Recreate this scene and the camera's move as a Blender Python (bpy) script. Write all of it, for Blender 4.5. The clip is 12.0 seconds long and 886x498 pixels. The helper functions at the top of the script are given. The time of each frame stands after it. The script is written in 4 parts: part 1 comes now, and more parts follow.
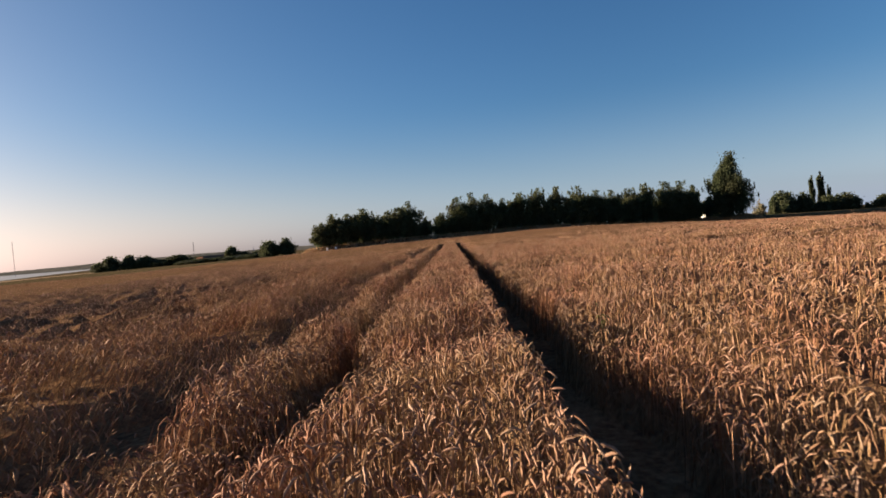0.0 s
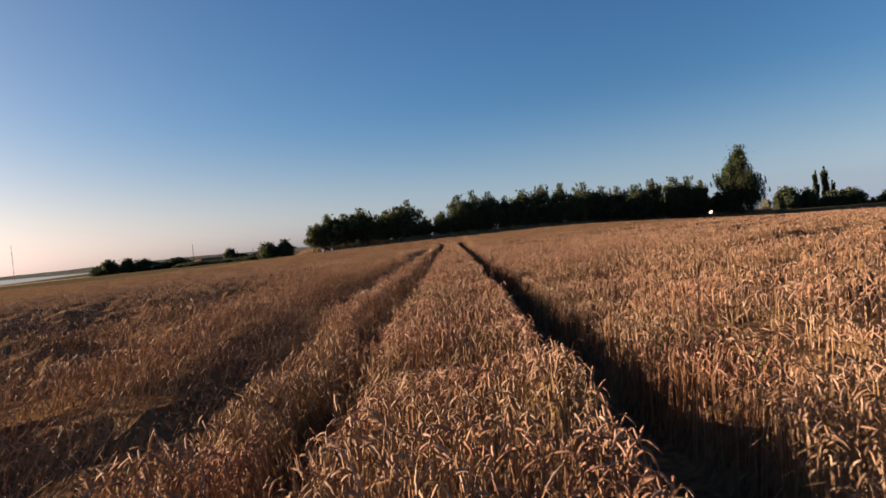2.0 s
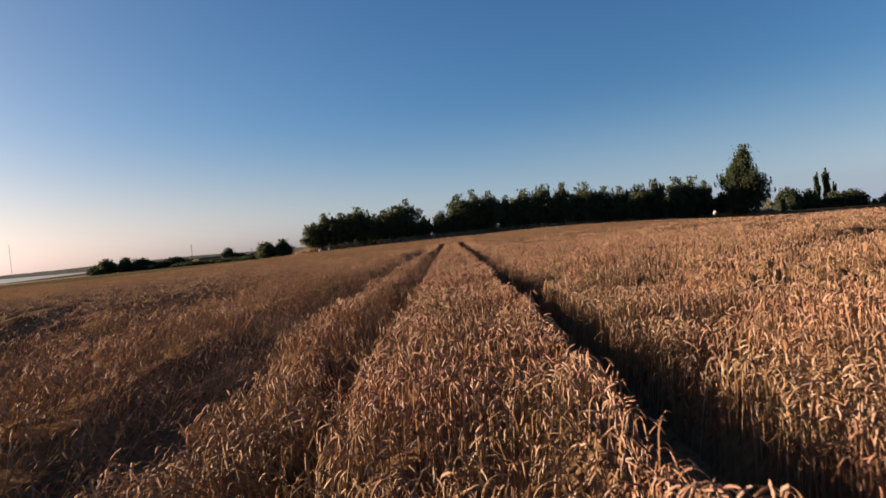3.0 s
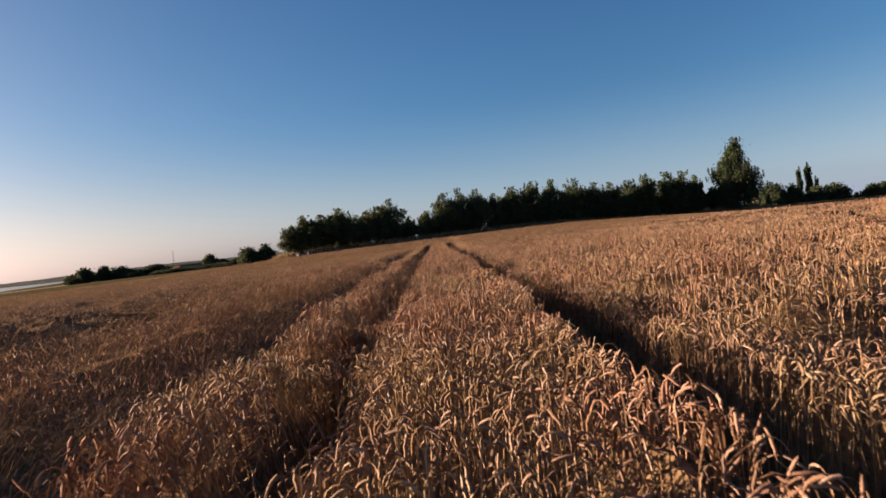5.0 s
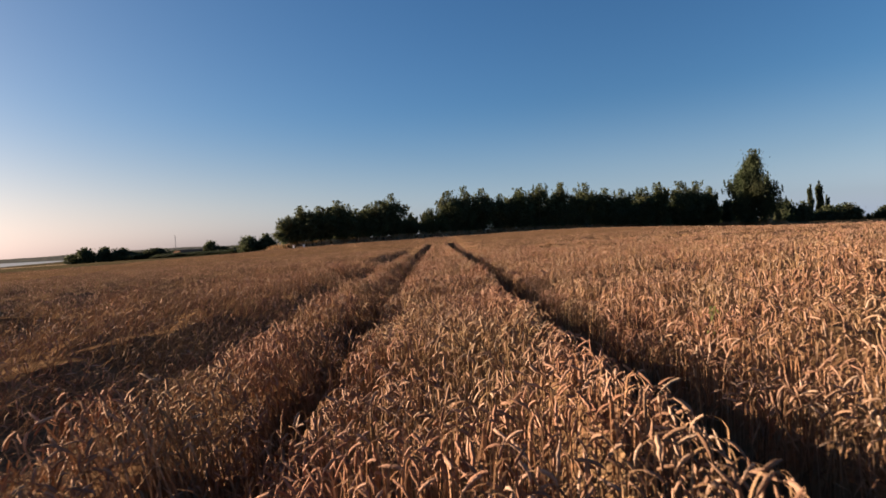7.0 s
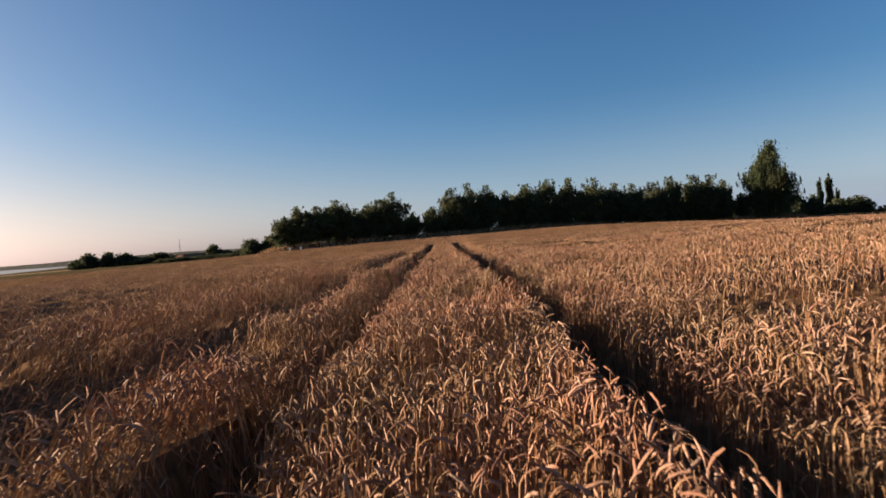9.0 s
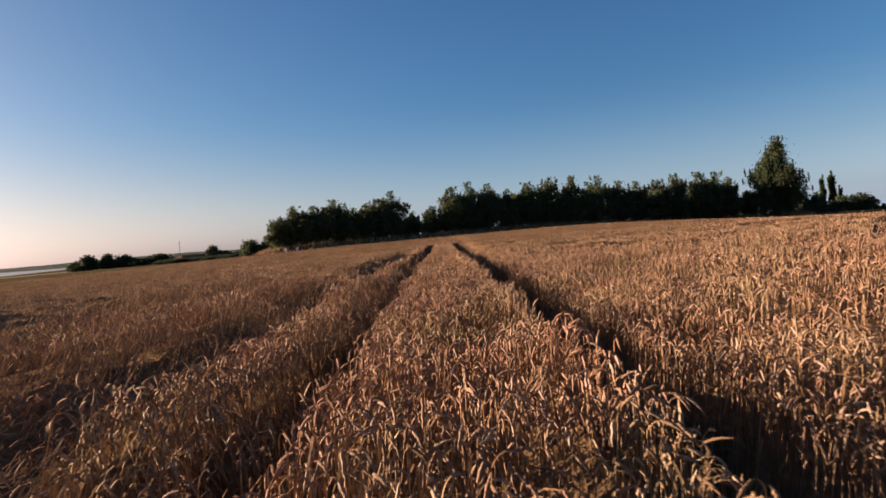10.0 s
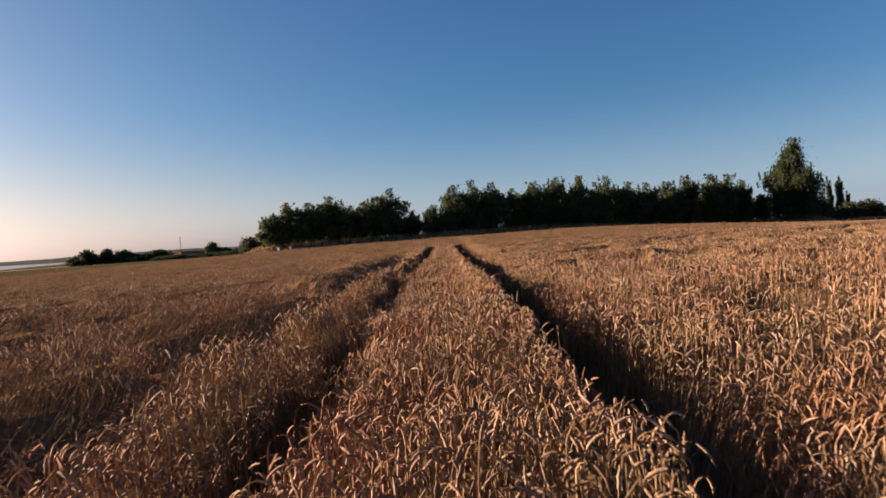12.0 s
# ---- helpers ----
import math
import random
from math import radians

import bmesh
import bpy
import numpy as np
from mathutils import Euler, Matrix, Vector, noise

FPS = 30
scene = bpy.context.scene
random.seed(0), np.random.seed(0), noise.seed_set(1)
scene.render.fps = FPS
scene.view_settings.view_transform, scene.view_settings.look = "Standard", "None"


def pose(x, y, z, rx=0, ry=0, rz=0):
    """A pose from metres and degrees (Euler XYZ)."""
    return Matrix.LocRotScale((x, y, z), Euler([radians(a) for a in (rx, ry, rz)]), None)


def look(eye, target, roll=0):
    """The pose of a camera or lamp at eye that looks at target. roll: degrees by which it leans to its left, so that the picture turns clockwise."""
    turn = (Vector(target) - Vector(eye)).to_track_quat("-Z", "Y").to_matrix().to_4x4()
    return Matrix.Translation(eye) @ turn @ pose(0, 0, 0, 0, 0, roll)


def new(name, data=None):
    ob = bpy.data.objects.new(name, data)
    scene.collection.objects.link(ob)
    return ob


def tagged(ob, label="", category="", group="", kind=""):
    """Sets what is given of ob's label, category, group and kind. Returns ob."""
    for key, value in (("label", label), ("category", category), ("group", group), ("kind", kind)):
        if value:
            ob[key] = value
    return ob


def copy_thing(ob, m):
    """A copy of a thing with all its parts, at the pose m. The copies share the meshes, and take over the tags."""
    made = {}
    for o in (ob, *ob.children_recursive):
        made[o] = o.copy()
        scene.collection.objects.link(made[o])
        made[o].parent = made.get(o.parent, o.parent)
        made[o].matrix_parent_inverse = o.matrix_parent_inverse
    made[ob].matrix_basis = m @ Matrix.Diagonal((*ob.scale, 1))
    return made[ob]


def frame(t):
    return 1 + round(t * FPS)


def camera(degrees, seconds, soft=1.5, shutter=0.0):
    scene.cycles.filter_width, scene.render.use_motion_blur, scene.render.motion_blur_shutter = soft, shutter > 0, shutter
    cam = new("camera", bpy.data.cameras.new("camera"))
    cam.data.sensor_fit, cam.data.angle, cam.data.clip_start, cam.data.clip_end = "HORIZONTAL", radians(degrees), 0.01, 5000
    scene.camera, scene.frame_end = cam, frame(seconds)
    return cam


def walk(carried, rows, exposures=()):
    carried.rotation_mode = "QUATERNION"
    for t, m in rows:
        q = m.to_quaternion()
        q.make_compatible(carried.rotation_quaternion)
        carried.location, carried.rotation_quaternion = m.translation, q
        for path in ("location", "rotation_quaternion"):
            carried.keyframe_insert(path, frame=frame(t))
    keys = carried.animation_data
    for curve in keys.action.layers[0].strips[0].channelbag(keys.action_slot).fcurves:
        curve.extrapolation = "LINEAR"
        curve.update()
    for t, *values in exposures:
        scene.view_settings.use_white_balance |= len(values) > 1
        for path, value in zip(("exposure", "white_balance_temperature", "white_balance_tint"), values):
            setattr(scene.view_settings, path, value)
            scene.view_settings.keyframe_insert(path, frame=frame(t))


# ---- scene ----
cam = camera(80.0, 12.0, soft=1.7, shutter=0.12)

PATH = [
    (0, (0.189, -1.826, 1.558), (0.156, 0.174, 1.516), -4.6),
    (0.5, (0.163, -0.858, 1.561), (0.13, 1.141, 1.52), -4.6),
    (1, (0.129, 0.081, 1.559), (0.095, 2.08, 1.518), -5.0),
    (1.5, (0.07, 1.042, 1.551), (0.038, 3.041, 1.509), -5.5),
    (2, (0.022, 1.973, 1.565), (-0.011, 3.972, 1.522), -5.2),
    (2.5, (-0.023, 2.887, 1.531), (-0.06, 4.886, 1.489), -4.6),
    (4.5, (-0.137, 7.073, 1.397), (-0.126, 9.073, 1.356), -7.1),
    (5, (-0.153, 8.032, 1.403), (-0.128, 10.031, 1.362), -6.1),
    (5.5, (-0.137, 8.965, 1.413), (-0.113, 10.965, 1.371), -4.6),
    (6, (-0.101, 9.867, 1.405), (-0.08, 11.866, 1.362), -3.5),
    (6.5, (-0.092, 10.738, 1.408), (-0.074, 12.738, 1.364), -2.8),
    (7, (-0.073, 11.677, 1.399), (-0.057, 13.676, 1.356), -3.0),
    (9, (0.003, 15.425, 1.346), (0.004, 17.424, 1.304), -3.9),
    (9.5, (-0.002, 16.42, 1.35), (-0.002, 18.42, 1.307), -4.2),
    (10, (-0.012, 17.41, 1.376), (-0.012, 19.41, 1.333), -4.2),
    (10.5, (-0.006, 18.372, 1.398), (-0.007, 20.372, 1.356), -4.2),
    (11, (-0.009, 19.271, 1.413), (-0.011, 21.271, 1.37), -3.9),
    (11.5, (0.001, 20.211, 1.428), (-0.001, 22.211, 1.385), -3.4),
    (12, (0.014, 21.141, 1.43), (0.01, 23.141, 1.388), -3.3),
]
walk(cam, [(t, look(eye, target, roll)) for t, eye, target, roll in PATH], exposures=[(0, 1.94, 6950, 15), (12.0, 1.94, 6950, 15)])

# ---- light: low evening sun from the left, clear sky ----
SUN_AZIMUTH, SUN_HEIGHT = -72.0, 11.0
world = bpy.data.worlds.new("clear_evening_sky")
scene.world = world
world.use_nodes = True
wn, wl = world.node_tree.nodes, world.node_tree.links
sky = wn.new("ShaderNodeTexSky")
sky.sky_type, sky.sun_disc = "NISHITA", False
sky.sun_elevation, sky.sun_rotation = radians(SUN_HEIGHT), radians(SUN_AZIMUTH)
sky.altitude, sky.air_density, sky.dust_density, sky.ozone_density = 0, 1.0, 1.0, 4.0
# haze near the horizon takes the colour out of the sky
deep = wn.new("ShaderNodeHueSaturation")
deep.inputs["Saturation"].default_value = 1.12
wl.new(sky.outputs["Color"], deep.inputs["Color"])
grey = wn.new("ShaderNodeRGBToBW")
wl.new(sky.outputs["Color"], grey.inputs["Color"])
pale = wn.new("ShaderNodeMix")
pale.data_type, pale.blend_type = "RGBA", "MULTIPLY"
pale.inputs["Factor"].default_value = 1.0
thick = wn.new("ShaderNodeMath")
thick.operation = "MAXIMUM"
thick.inputs[1].default_value = 2.25
wl.new(grey.outputs["Val"], thick.inputs[0])
wl.new(thick.outputs["Value"], pale.inputs[6])
where, split = wn.new("ShaderNodeTexCoord"), wn.new("ShaderNodeSeparateXYZ")
# rosy towards the sun, bluer away from it
facing = wn.new("ShaderNodeVectorMath")
facing.operation = "DOT_PRODUCT"
facing.inputs[1].default_value = (math.sin(radians(SUN_AZIMUTH)), math.cos(radians(SUN_AZIMUTH)), 0)
wl.new(where.outputs["Generated"], facing.inputs[0])
turn_to = wn.new("ShaderNodeMapRange")
turn_to.interpolation_type = "SMOOTHSTEP"
turn_to.inputs["From Min"].default_value, turn_to.inputs["From Max"].default_value = -0.14, 0.98
wl.new(facing.outputs["Value"], turn_to.inputs["Value"])
rose = wn.new("ShaderNodeMix")
rose.data_type = "RGBA"
wl.new(turn_to.outputs["Result"], rose.inputs["Factor"])
rose.inputs[6].default_value = (1.38, 1.62, 2.14, 1)
rose.inputs[7].default_value = (1.12, 1.02, 1.13, 1)
wl.new(rose.outputs[2], pale.inputs[7])
wl.new(where.outputs["Generated"], split.inputs["Vector"])
fall = wn.new("ShaderNodeMapRange")
fall.interpolation_type = "SMOOTHSTEP"
fall.inputs["From Min"].default_value, fall.inputs["From Max"].default_value = -0.14, 0.25
fall.inputs["To Min"].default_value, fall.inputs["To Max"].default_value = 1.0, 0.0
wl.new(split.outputs["Z"], fall.inputs["Value"])
haze = wn.new("ShaderNodeMix")
haze.data_type = "RGBA"
wl.new(fall.outputs["Result"], haze.inputs["Factor"])
wl.new(deep.outputs["Color"], haze.inputs[6])
wl.new(pale.outputs[2], haze.inputs[7])
# the clear side is a purer blue, the sunward side more violet
veer = wn.new("ShaderNodeMapRange")
veer.interpolation_type = "SMOOTHSTEP"
veer.inputs["From Min"].default_value, veer.inputs["From Max"].default_value = 0.12, 0.98
wl.new(facing.outputs["Value"], veer.inputs["Value"])
cast = wn.new("ShaderNodeMix")
cast.data_type = "RGBA"
wl.new(veer.outputs["Result"], cast.inputs["Factor"])
cast.inputs[6].default_value = (0.99, 1.06, 1.10, 1)
cast.inputs[7].default_value = (0.96, 0.88, 0.85, 1)
toned = wn.new("ShaderNodeMix")
toned.data_type, toned.blend_type = "RGBA", "MULTIPLY"
toned.inputs["Factor"].default_value = 1.0
wl.new(haze.outputs[2], toned.inputs[6])
wl.new(cast.outputs[2], toned.inputs[7])
wl.new(toned.outputs[2], wn["Background"].inputs["Color"])
wn["Background"].inputs["Strength"].default_value = 0.0375

sun_data = bpy.data.lights.new("sun", "SUN")
sun_data.energy, sun_data.angle, sun_data.color = 6.0, radians(0.6), (1.0, 0.83, 0.61)
az, el = radians(SUN_AZIMUTH), radians(SUN_HEIGHT)
sun_way = Vector((math.sin(az) * math.cos(el), math.cos(az) * math.cos(el), math.sin(el)))
sun = new("sun", sun_data)
sun.matrix_world = look(sun_way * 50, (0, 0, 0))


# ---- smooth random fields ----
class Field:
    """Smooth value noise over the plane, 0 to 1."""

    def __init__(self, seed, cell_x, cell_y):
        self.table = np.random.default_rng(seed).random((128, 128))
        self.cx, self.cy = cell_x, cell_y

    def __call__(self, x, y):
        u, v = np.asarray(x) / self.cx + 1000.0, np.asarray(y) / self.cy + 1000.0
        i, j = np.floor(u).astype(int), np.floor(v).astype(int)
        a, b = u - i, v - j
        a, b = a * a * (3 - 2 * a), b * b * (3 - 2 * b)
        t = self.table
        i0, i1, j0, j1 = i % 128, (i + 1) % 128, j % 128, (j + 1) % 128
        return (t[i0, j0] * (1 - a) + t[i1, j0] * a) * (1 - b) + (t[i0, j1] * (1 - a) + t[i1, j1] * a) * b


def step(a, b, v):
    u = np.clip((np.asarray(v, float) - a) / (b - a), 0, 1)
    return u * u * (3 - 2 * u)


# ---- lie of the land ----
swell = Field(1, 23, 31)


def far_edge(x):
    """Where the crop ends before the wood."""
    return 87.0 + 0.333 * (np.clip(x, -24, 60) + 24) - 8.0 * step(54, 61, x)


def ground_z(x, y):
    """Height of the soil: tilts down to the left, rises gently to the wood, falls to the sea."""
    x, y = np.asarray(x, float), np.asarray(y, float)
    z = 0.42 * np.tanh(x / 15)
    z = z - 1.5 * step(14, 62, x)
    z = z - 0.012 * np.clip(-15 - x, 0, 72) - 0.0169 * np.clip(-87 - x - 0.5 * np.clip(y - 700, 0, 4000), 0, 900)
    # the low rise on which the wood stands
    z = z + (0.85 - 0.2 * step(-6, 6, x)) * step(40, 92, y) * step(-60, -8, x) * (1 - step(58, 76, x))
    z = z + 0.2 * (swell(x, y) - 0.5) * step(25, 60, y)
    # the bank at the foot of the trees
    z = z + (1.4 + 0.3 * step(55, 62, x)) * step(0.2, 5, y - far_edge(x)) * step(-30, -22, x) * (1 - step(96, 120, x))
    # the land behind falls away a little
    z = z - 2.2 * step(130, 330, y) * step(-60, 0, x)
    return z


TRAMS = ((-1.12, -0.66), (0.60, 1.30))
TRAM_END = 58.0


def tram_sides(y):
    """The two edges of each wheel track at y; the right one is widest half way along."""
    y = np.asarray(y, float)
    narrow = 0.10 * np.exp(-(((y - 3.2) / 0.6) ** 2)) - 0.09 * np.exp(-(((y - 4.7) / 0.7) ** 2)) - 0.16 * (1 - step(1.8, 2.7, y)) * (0.3 + 0.7 * step(0.3, 1.3, y)) + 0.08 * step(14.5, 17.0, y) + 0.05 * np.exp(-(((y - 9.4) / 1.8) ** 2)) + 0.08 * np.exp(-(((y - 19.3) / 1.2) ** 2))
    uneven = 0.22 * (patch_c(60.0, y * 0.45) - 0.5)
    return (TRAMS[0][0] + uneven, TRAMS[0][1] - 0.03 + 0.10 * (patch_c(70.0, y * 0.6) - 0.5)), (TRAMS[1][0] + 0.06 * np.exp(-(((y - 9.0) / 0.6) ** 2)) + 0.09 * np.exp(-(((y - 18.7) / 0.5) ** 2)), TRAMS[1][1] - narrow)


# hollows in the crop: place, half width across and along, depth
HOLLOWS = (
    (-1.95, 7.6, 0.5, 1.0, 0.24), (-7.6, 8.3, 2.0, 0.5, 0.16), (-2.3, 2.5, 0.6, 0.8, 0.24), (1.6, 20.4, 0.35, 0.6, 0.12), (1.9, 8.0, 0.3, 0.35, 0.3),
    (1.9, 5.6, 0.3, 0.35, 0.3), (0.05, 8.8, 0.22, 0.3, 0.22), (3.3, 11.6, 0.4, 0.35, 0.3), (-6.8, 19.8, 2.6, 0.6, 0.2), (-2.4, 15.2, 0.6, 1.2, 0.24),
    (2.1, 16.6, 0.3, 0.3, 0.28), (2.2, 22.2, 0.35, 0.35, 0.28), (2.35, 19.3, 0.3, 0.25, 0.26), (-2.8, 22.0, 0.7, 1.2, 0.24), (-4.3, 20.8, 0.9, 0.4, 0.24),
    (2.55, 25.6, 0.5, 0.4, 0.3), (-3.4, 27.2, 0.9, 0.6, 0.28), (-3.8, 33.0, 0.8, 1.8, 0.28), (0.3, 27.9, 0.25, 0.5, 0.22),
)

# tufts that overhang the right wheel track, in the same terms
TUFTS = (
    (0.50, 4.6, 0.18, 0.35, 0.03), (0.46, 8.5, 0.25, 0.40, 0.03), (0.58, 9.3, 0.22, 0.50, 0.03), (0.50, 12.4, 0.20, 0.35, 0.06), (0.45, 17.2, 0.20, 0.40, 0.02), (0.50, 19.8, 0.25, 0.45, 0.02), (0.48, 21.6, 0.20, 0.30, 0.03),
)


def sunken(x, y):
    """Depth of the hollows, with frayed edges."""
    x, y = np.asarray(x, float), np.asarray(y, float)
    depth = np.zeros(np.broadcast(x, y).shape)
    for cx, cy, rx, ry, d in HOLLOWS:
        u = np.hypot((x - cx) / rx, (y - cy) / ry) + 0.7 * (patch_c(x, y) - 0.5)
        depth = np.maximum(depth, d * (1 - step(0.45, 1.15, u)))
    for cx, cy, rx, ry, d in TUFTS:
        depth = depth - d * (1 - step(0.3, 1.2, np.hypot((x - cx) / rx, (y - cy) / ry)))
    return depth

patch_a, patch_b, patch_c = Field(2, 1.1, 0.8), Field(3, 2.6, 1.5), Field(4, 0.35, 0.4)
patch_d, patch_e = Field(9, 1.0, 0.8), Field(14, 0.55, 0.45)
lean_a, lean_b = Field(5, 1.7, 1.7), Field(6, 0.6, 0.6)


def edge_wobble(y):
    return 0.05 * (patch_c(y * 0.6, 3.0) - 0.5) * 2


def lodged(x, y):
    """0 where the crop stands, towards 1 where wind and rain have laid it down."""
    left = step(-1.65, -1.95, x)
    a = step(0.47, 0.60, 0.40 * patch_b(x, y) + 0.42 * patch_a(x, y) + 0.18 * patch_c(x, y)) * (1 - 0.4 * step(35, 60, y - x))
    furrow = np.exp(-((x + 2.1 + 0.3 * (patch_b(y, 9.0) - 0.5)) / 0.36) ** 2) * step(0.2, 0.5, patch_a(0.0, y * 0.5)) * (1 - step(40, 55, y))
    right = 0.35 * step(0.66, 0.85, patch_b(x + 50, y + 20))
    return np.clip(left * np.maximum(a, furrow) + (1 - left) * right, 0, 1)


def hollow_end(y):
    """How far the sunken strip reaches from the middle of the track to the left."""
    return 2.6 + 0.9 * np.exp(-(((y - 14.5) / 2.8) ** 2)) + 0.4 * np.exp(-(((y - 22.0) / 3.0) ** 2)) + 0.5 * np.exp(-(((y - 4.0) / 2.0) ** 2))


def hollow(x, y):
    """The sunken strip beside the ridge along the left wheel track, in stretches."""
    band = step(-1.55, -1.85, x) * step(-0.45, 0.45, x + hollow_end(y) + 0.9 * (patch_b(x, y) - 0.5) + 0.5 * (patch_e(x, y) - 0.5))
    weak = 0.6 * np.exp(-(((y - 10.3) / 1.7) ** 2))
    return band * (0.85 + 0.15 * step(0.3, 0.6, patch_a(5.0, y))) * (1 - weak) * (1 - step(38, 52, y))


def crop_height(x, y):
    """Height of the ears above the soil."""
    # tufts along the sunny edge of the right wheel track, a lower fringe on its far side
    edge = (0.005 + 0.06 * patch_c(12.0, y * 0.5)) * np.exp(-(((x - 0.50) / 0.13) ** 2))
    edge = edge - (0.11 + 0.06 * patch_a(20.0, y) + 0.08 * (1 - step(2, 4, y))) * (1 - 0.5 * np.exp(-(((y - 9.8) / 1.7) ** 2))) * np.exp(-(((x - tram_sides(y)[1][1] + 0.02) / 0.38) ** 2)) * (x > 0.9)
    # the ridge beside the left wheel track, broken here and there
    edge = edge + (0.20 * (patch_c(7.0, y * 0.55) - 0.5) - 0.20 * step(0.58, 0.78, patch_a(31.0, y))) * step(-1.05, -1.2, x) * (1 - step(-1.6, -1.8, x)) * (1 - step(40, 55, y))
    edge = edge - (0.08 + 0.10 * patch_a(44.0, y)) * np.exp(-(((x + 0.66) / 0.15) ** 2))
    # clumps, laid patches and the sunken strip on the left, never down to the soil
    away = y - x
    rough = (0.46 * (step(0.28, 0.72, patch_d(x, y)) - 0.5) + 0.28 * (patch_e(x, y) - 0.5) + 0.18 * (patch_c(x, y) - 0.5) - 0.14) * step(-1.65, -1.95, x) * (1 - 0.8 * step(22, 50, away))
    rough = rough + (0.30 - 0.16 * step(25, 50, away)) * (patch_b(x * 0.55, y * 0.4) - 0.5) * step(-2.5, -5, x)
    # higher crop added left of the sunken strip, to cast shade into it
    bank = np.exp(-(((x + hollow_end(y) + 1.1 + 0.7 * (patch_b(3.0, y) - 0.5)) / 0.75) ** 2)) * (1 - step(40, 55, y))
    dip = (0.34 * lodged(x, y) - rough) * (1 - 0.95 * bank) * (1 - 0.75 * step(25, 55, away)) + 0.54 * hollow(x, y) - 0.08 * bank
    dip = np.where(dip > 0, 0.44 * np.tanh(dip / 0.44), dip)
    flank = 0.24 * step(-1.22, -1.07, x) * (x < -0.9) * (y < TRAM_END)
    # small hollows in the standing crop
    stand_up = 1 - step(-1.3, -1.7, x)
    pits = (0.09 * step(0.60, 0.82, patch_e(x + 31, y + 7)) + 0.10 * step(0.66, 0.84, patch_a(x * 0.8 + 11, y * 0.9 + 3)) * (x > 1.5)) * stand_up + sunken(x, y)
    # farther on the crop stands even
    even = 1 - 0.75 * step(28, 55, y)
    return 0.81 + edge * (y < TRAM_END) - flank - dip - pits * even + (0.08 * (patch_a(x, y) - 0.5) + 0.07 * (patch_b(x, y) - 0.5) + 0.08 * (patch_c(x + 9, y) - 0.5) * stand_up) * even


def in_tram(x, y, grow=0.0):
    w = edge_wobble(y)
    hit = np.zeros(np.shape(x), bool)
    for a, b in tram_sides(y):
        hit |= (x > a + w - grow) & (x < b + w + grow)
    return hit & (y < TRAM_END)


# ---- materials ----
def nodes_of(name):
    m = bpy.data.materials.new(name)
    m.use_nodes = True
    return m, m.node_tree.nodes, m.node_tree.links, m.node_tree.nodes["Principled BSDF"]


def ramp(n, stops):
    r = n.new("ShaderNodeValToRGB")
    while len(r.color_ramp.elements) < len(stops):
        r.color_ramp.elements.new(0.5)
    for e, (p, c) in zip(r.color_ramp.elements, stops):
        e.position, e.color = p, (*c, 1)
    return r


def plant(name, stops, rough=0.6, through_light=0.25, scale=60.0, grey=(0.12, 0.075, 0.042), drift=1.1, gloss=0.0):
    """Dry or green plant tissue: each piece has its own tint, with fine mottling along it."""
    m, n, l, b = nodes_of(name)
    geo = n.new("ShaderNodeNewGeometry")
    r = ramp(n, stops)
    l.new(geo.outputs["Random Per Island"], r.inputs["Fac"])
    tex = n.new("ShaderNodeTexNoise")
    tex.inputs["Scale"].default_value, tex.inputs["Detail"].default_value = scale, 3
    co = n.new("ShaderNodeTexCoord")
    l.new(co.outputs["Object"], tex.inputs["Vector"])
    mr = n.new("ShaderNodeMapRange")
    mr.inputs["From Min"].default_value, mr.inputs["From Max"].default_value = 0.45, 0.75
    mr.inputs["To Max"].default_value = 0.6
    l.new(tex.outputs["Fac"], mr.inputs["Value"])
    mix = n.new("ShaderNodeMix")
    mix.data_type = "RGBA"
    l.new(mr.outputs["Result"], mix.inputs["Factor"])
    l.new(r.outputs["Color"], mix.inputs[6])
    mix.inputs[7].default_value = (*grey, 1)
    broad = n.new("ShaderNodeTexNoise")
    broad.inputs["Scale"].default_value, broad.inputs["Detail"].default_value = drift, 2
    l.new(co.outputs["Object"], broad.inputs["Vector"])
    tone = ramp(n, [(0.38, (1.06, 0.94, 0.92)), (0.5, (1, 1, 1)), (0.64, (1.02, 1.07, 0.98))])
    l.new(broad.outputs["Fac"], tone.inputs["Fac"])
    tint = n.new("ShaderNodeMix")
    tint.data_type, tint.blend_type = "RGBA", "MULTIPLY"
    tint.inputs["Factor"].default_value = 1.0
    l.new(mix.outputs[2], tint.inputs[6])
    l.new(tone.outputs["Color"], tint.inputs[7])
    mix = tint
    l.new(mix.outputs[2], b.inputs["Base Color"])
    b.inputs["Roughness"].default_value = rough
    b.inputs["Specular IOR Level"].default_value = gloss
    bump = n.new("ShaderNodeBump")
    bump.inputs["Strength"].default_value, bump.inputs["Distance"].default_value = 0.5, 0.006
    l.new(tex.outputs["Fac"], bump.inputs["Height"])
    l.new(bump.outputs["Normal"], b.inputs["Normal"])
    if through_light:
        tr = n.new("ShaderNodeBsdfTranslucent")
        l.new(mix.outputs[2], tr.inputs["Color"])
        ms = n.new("ShaderNodeMixShader")
        ms.inputs["Fac"].default_value = through_light
        l.new(b.outputs["BSDF"], ms.inputs[1])
        l.new(tr.outputs["BSDF"], ms.inputs[2])
        l.new(ms.outputs["Shader"], n["Material Output"].inputs["Surface"])
    return m


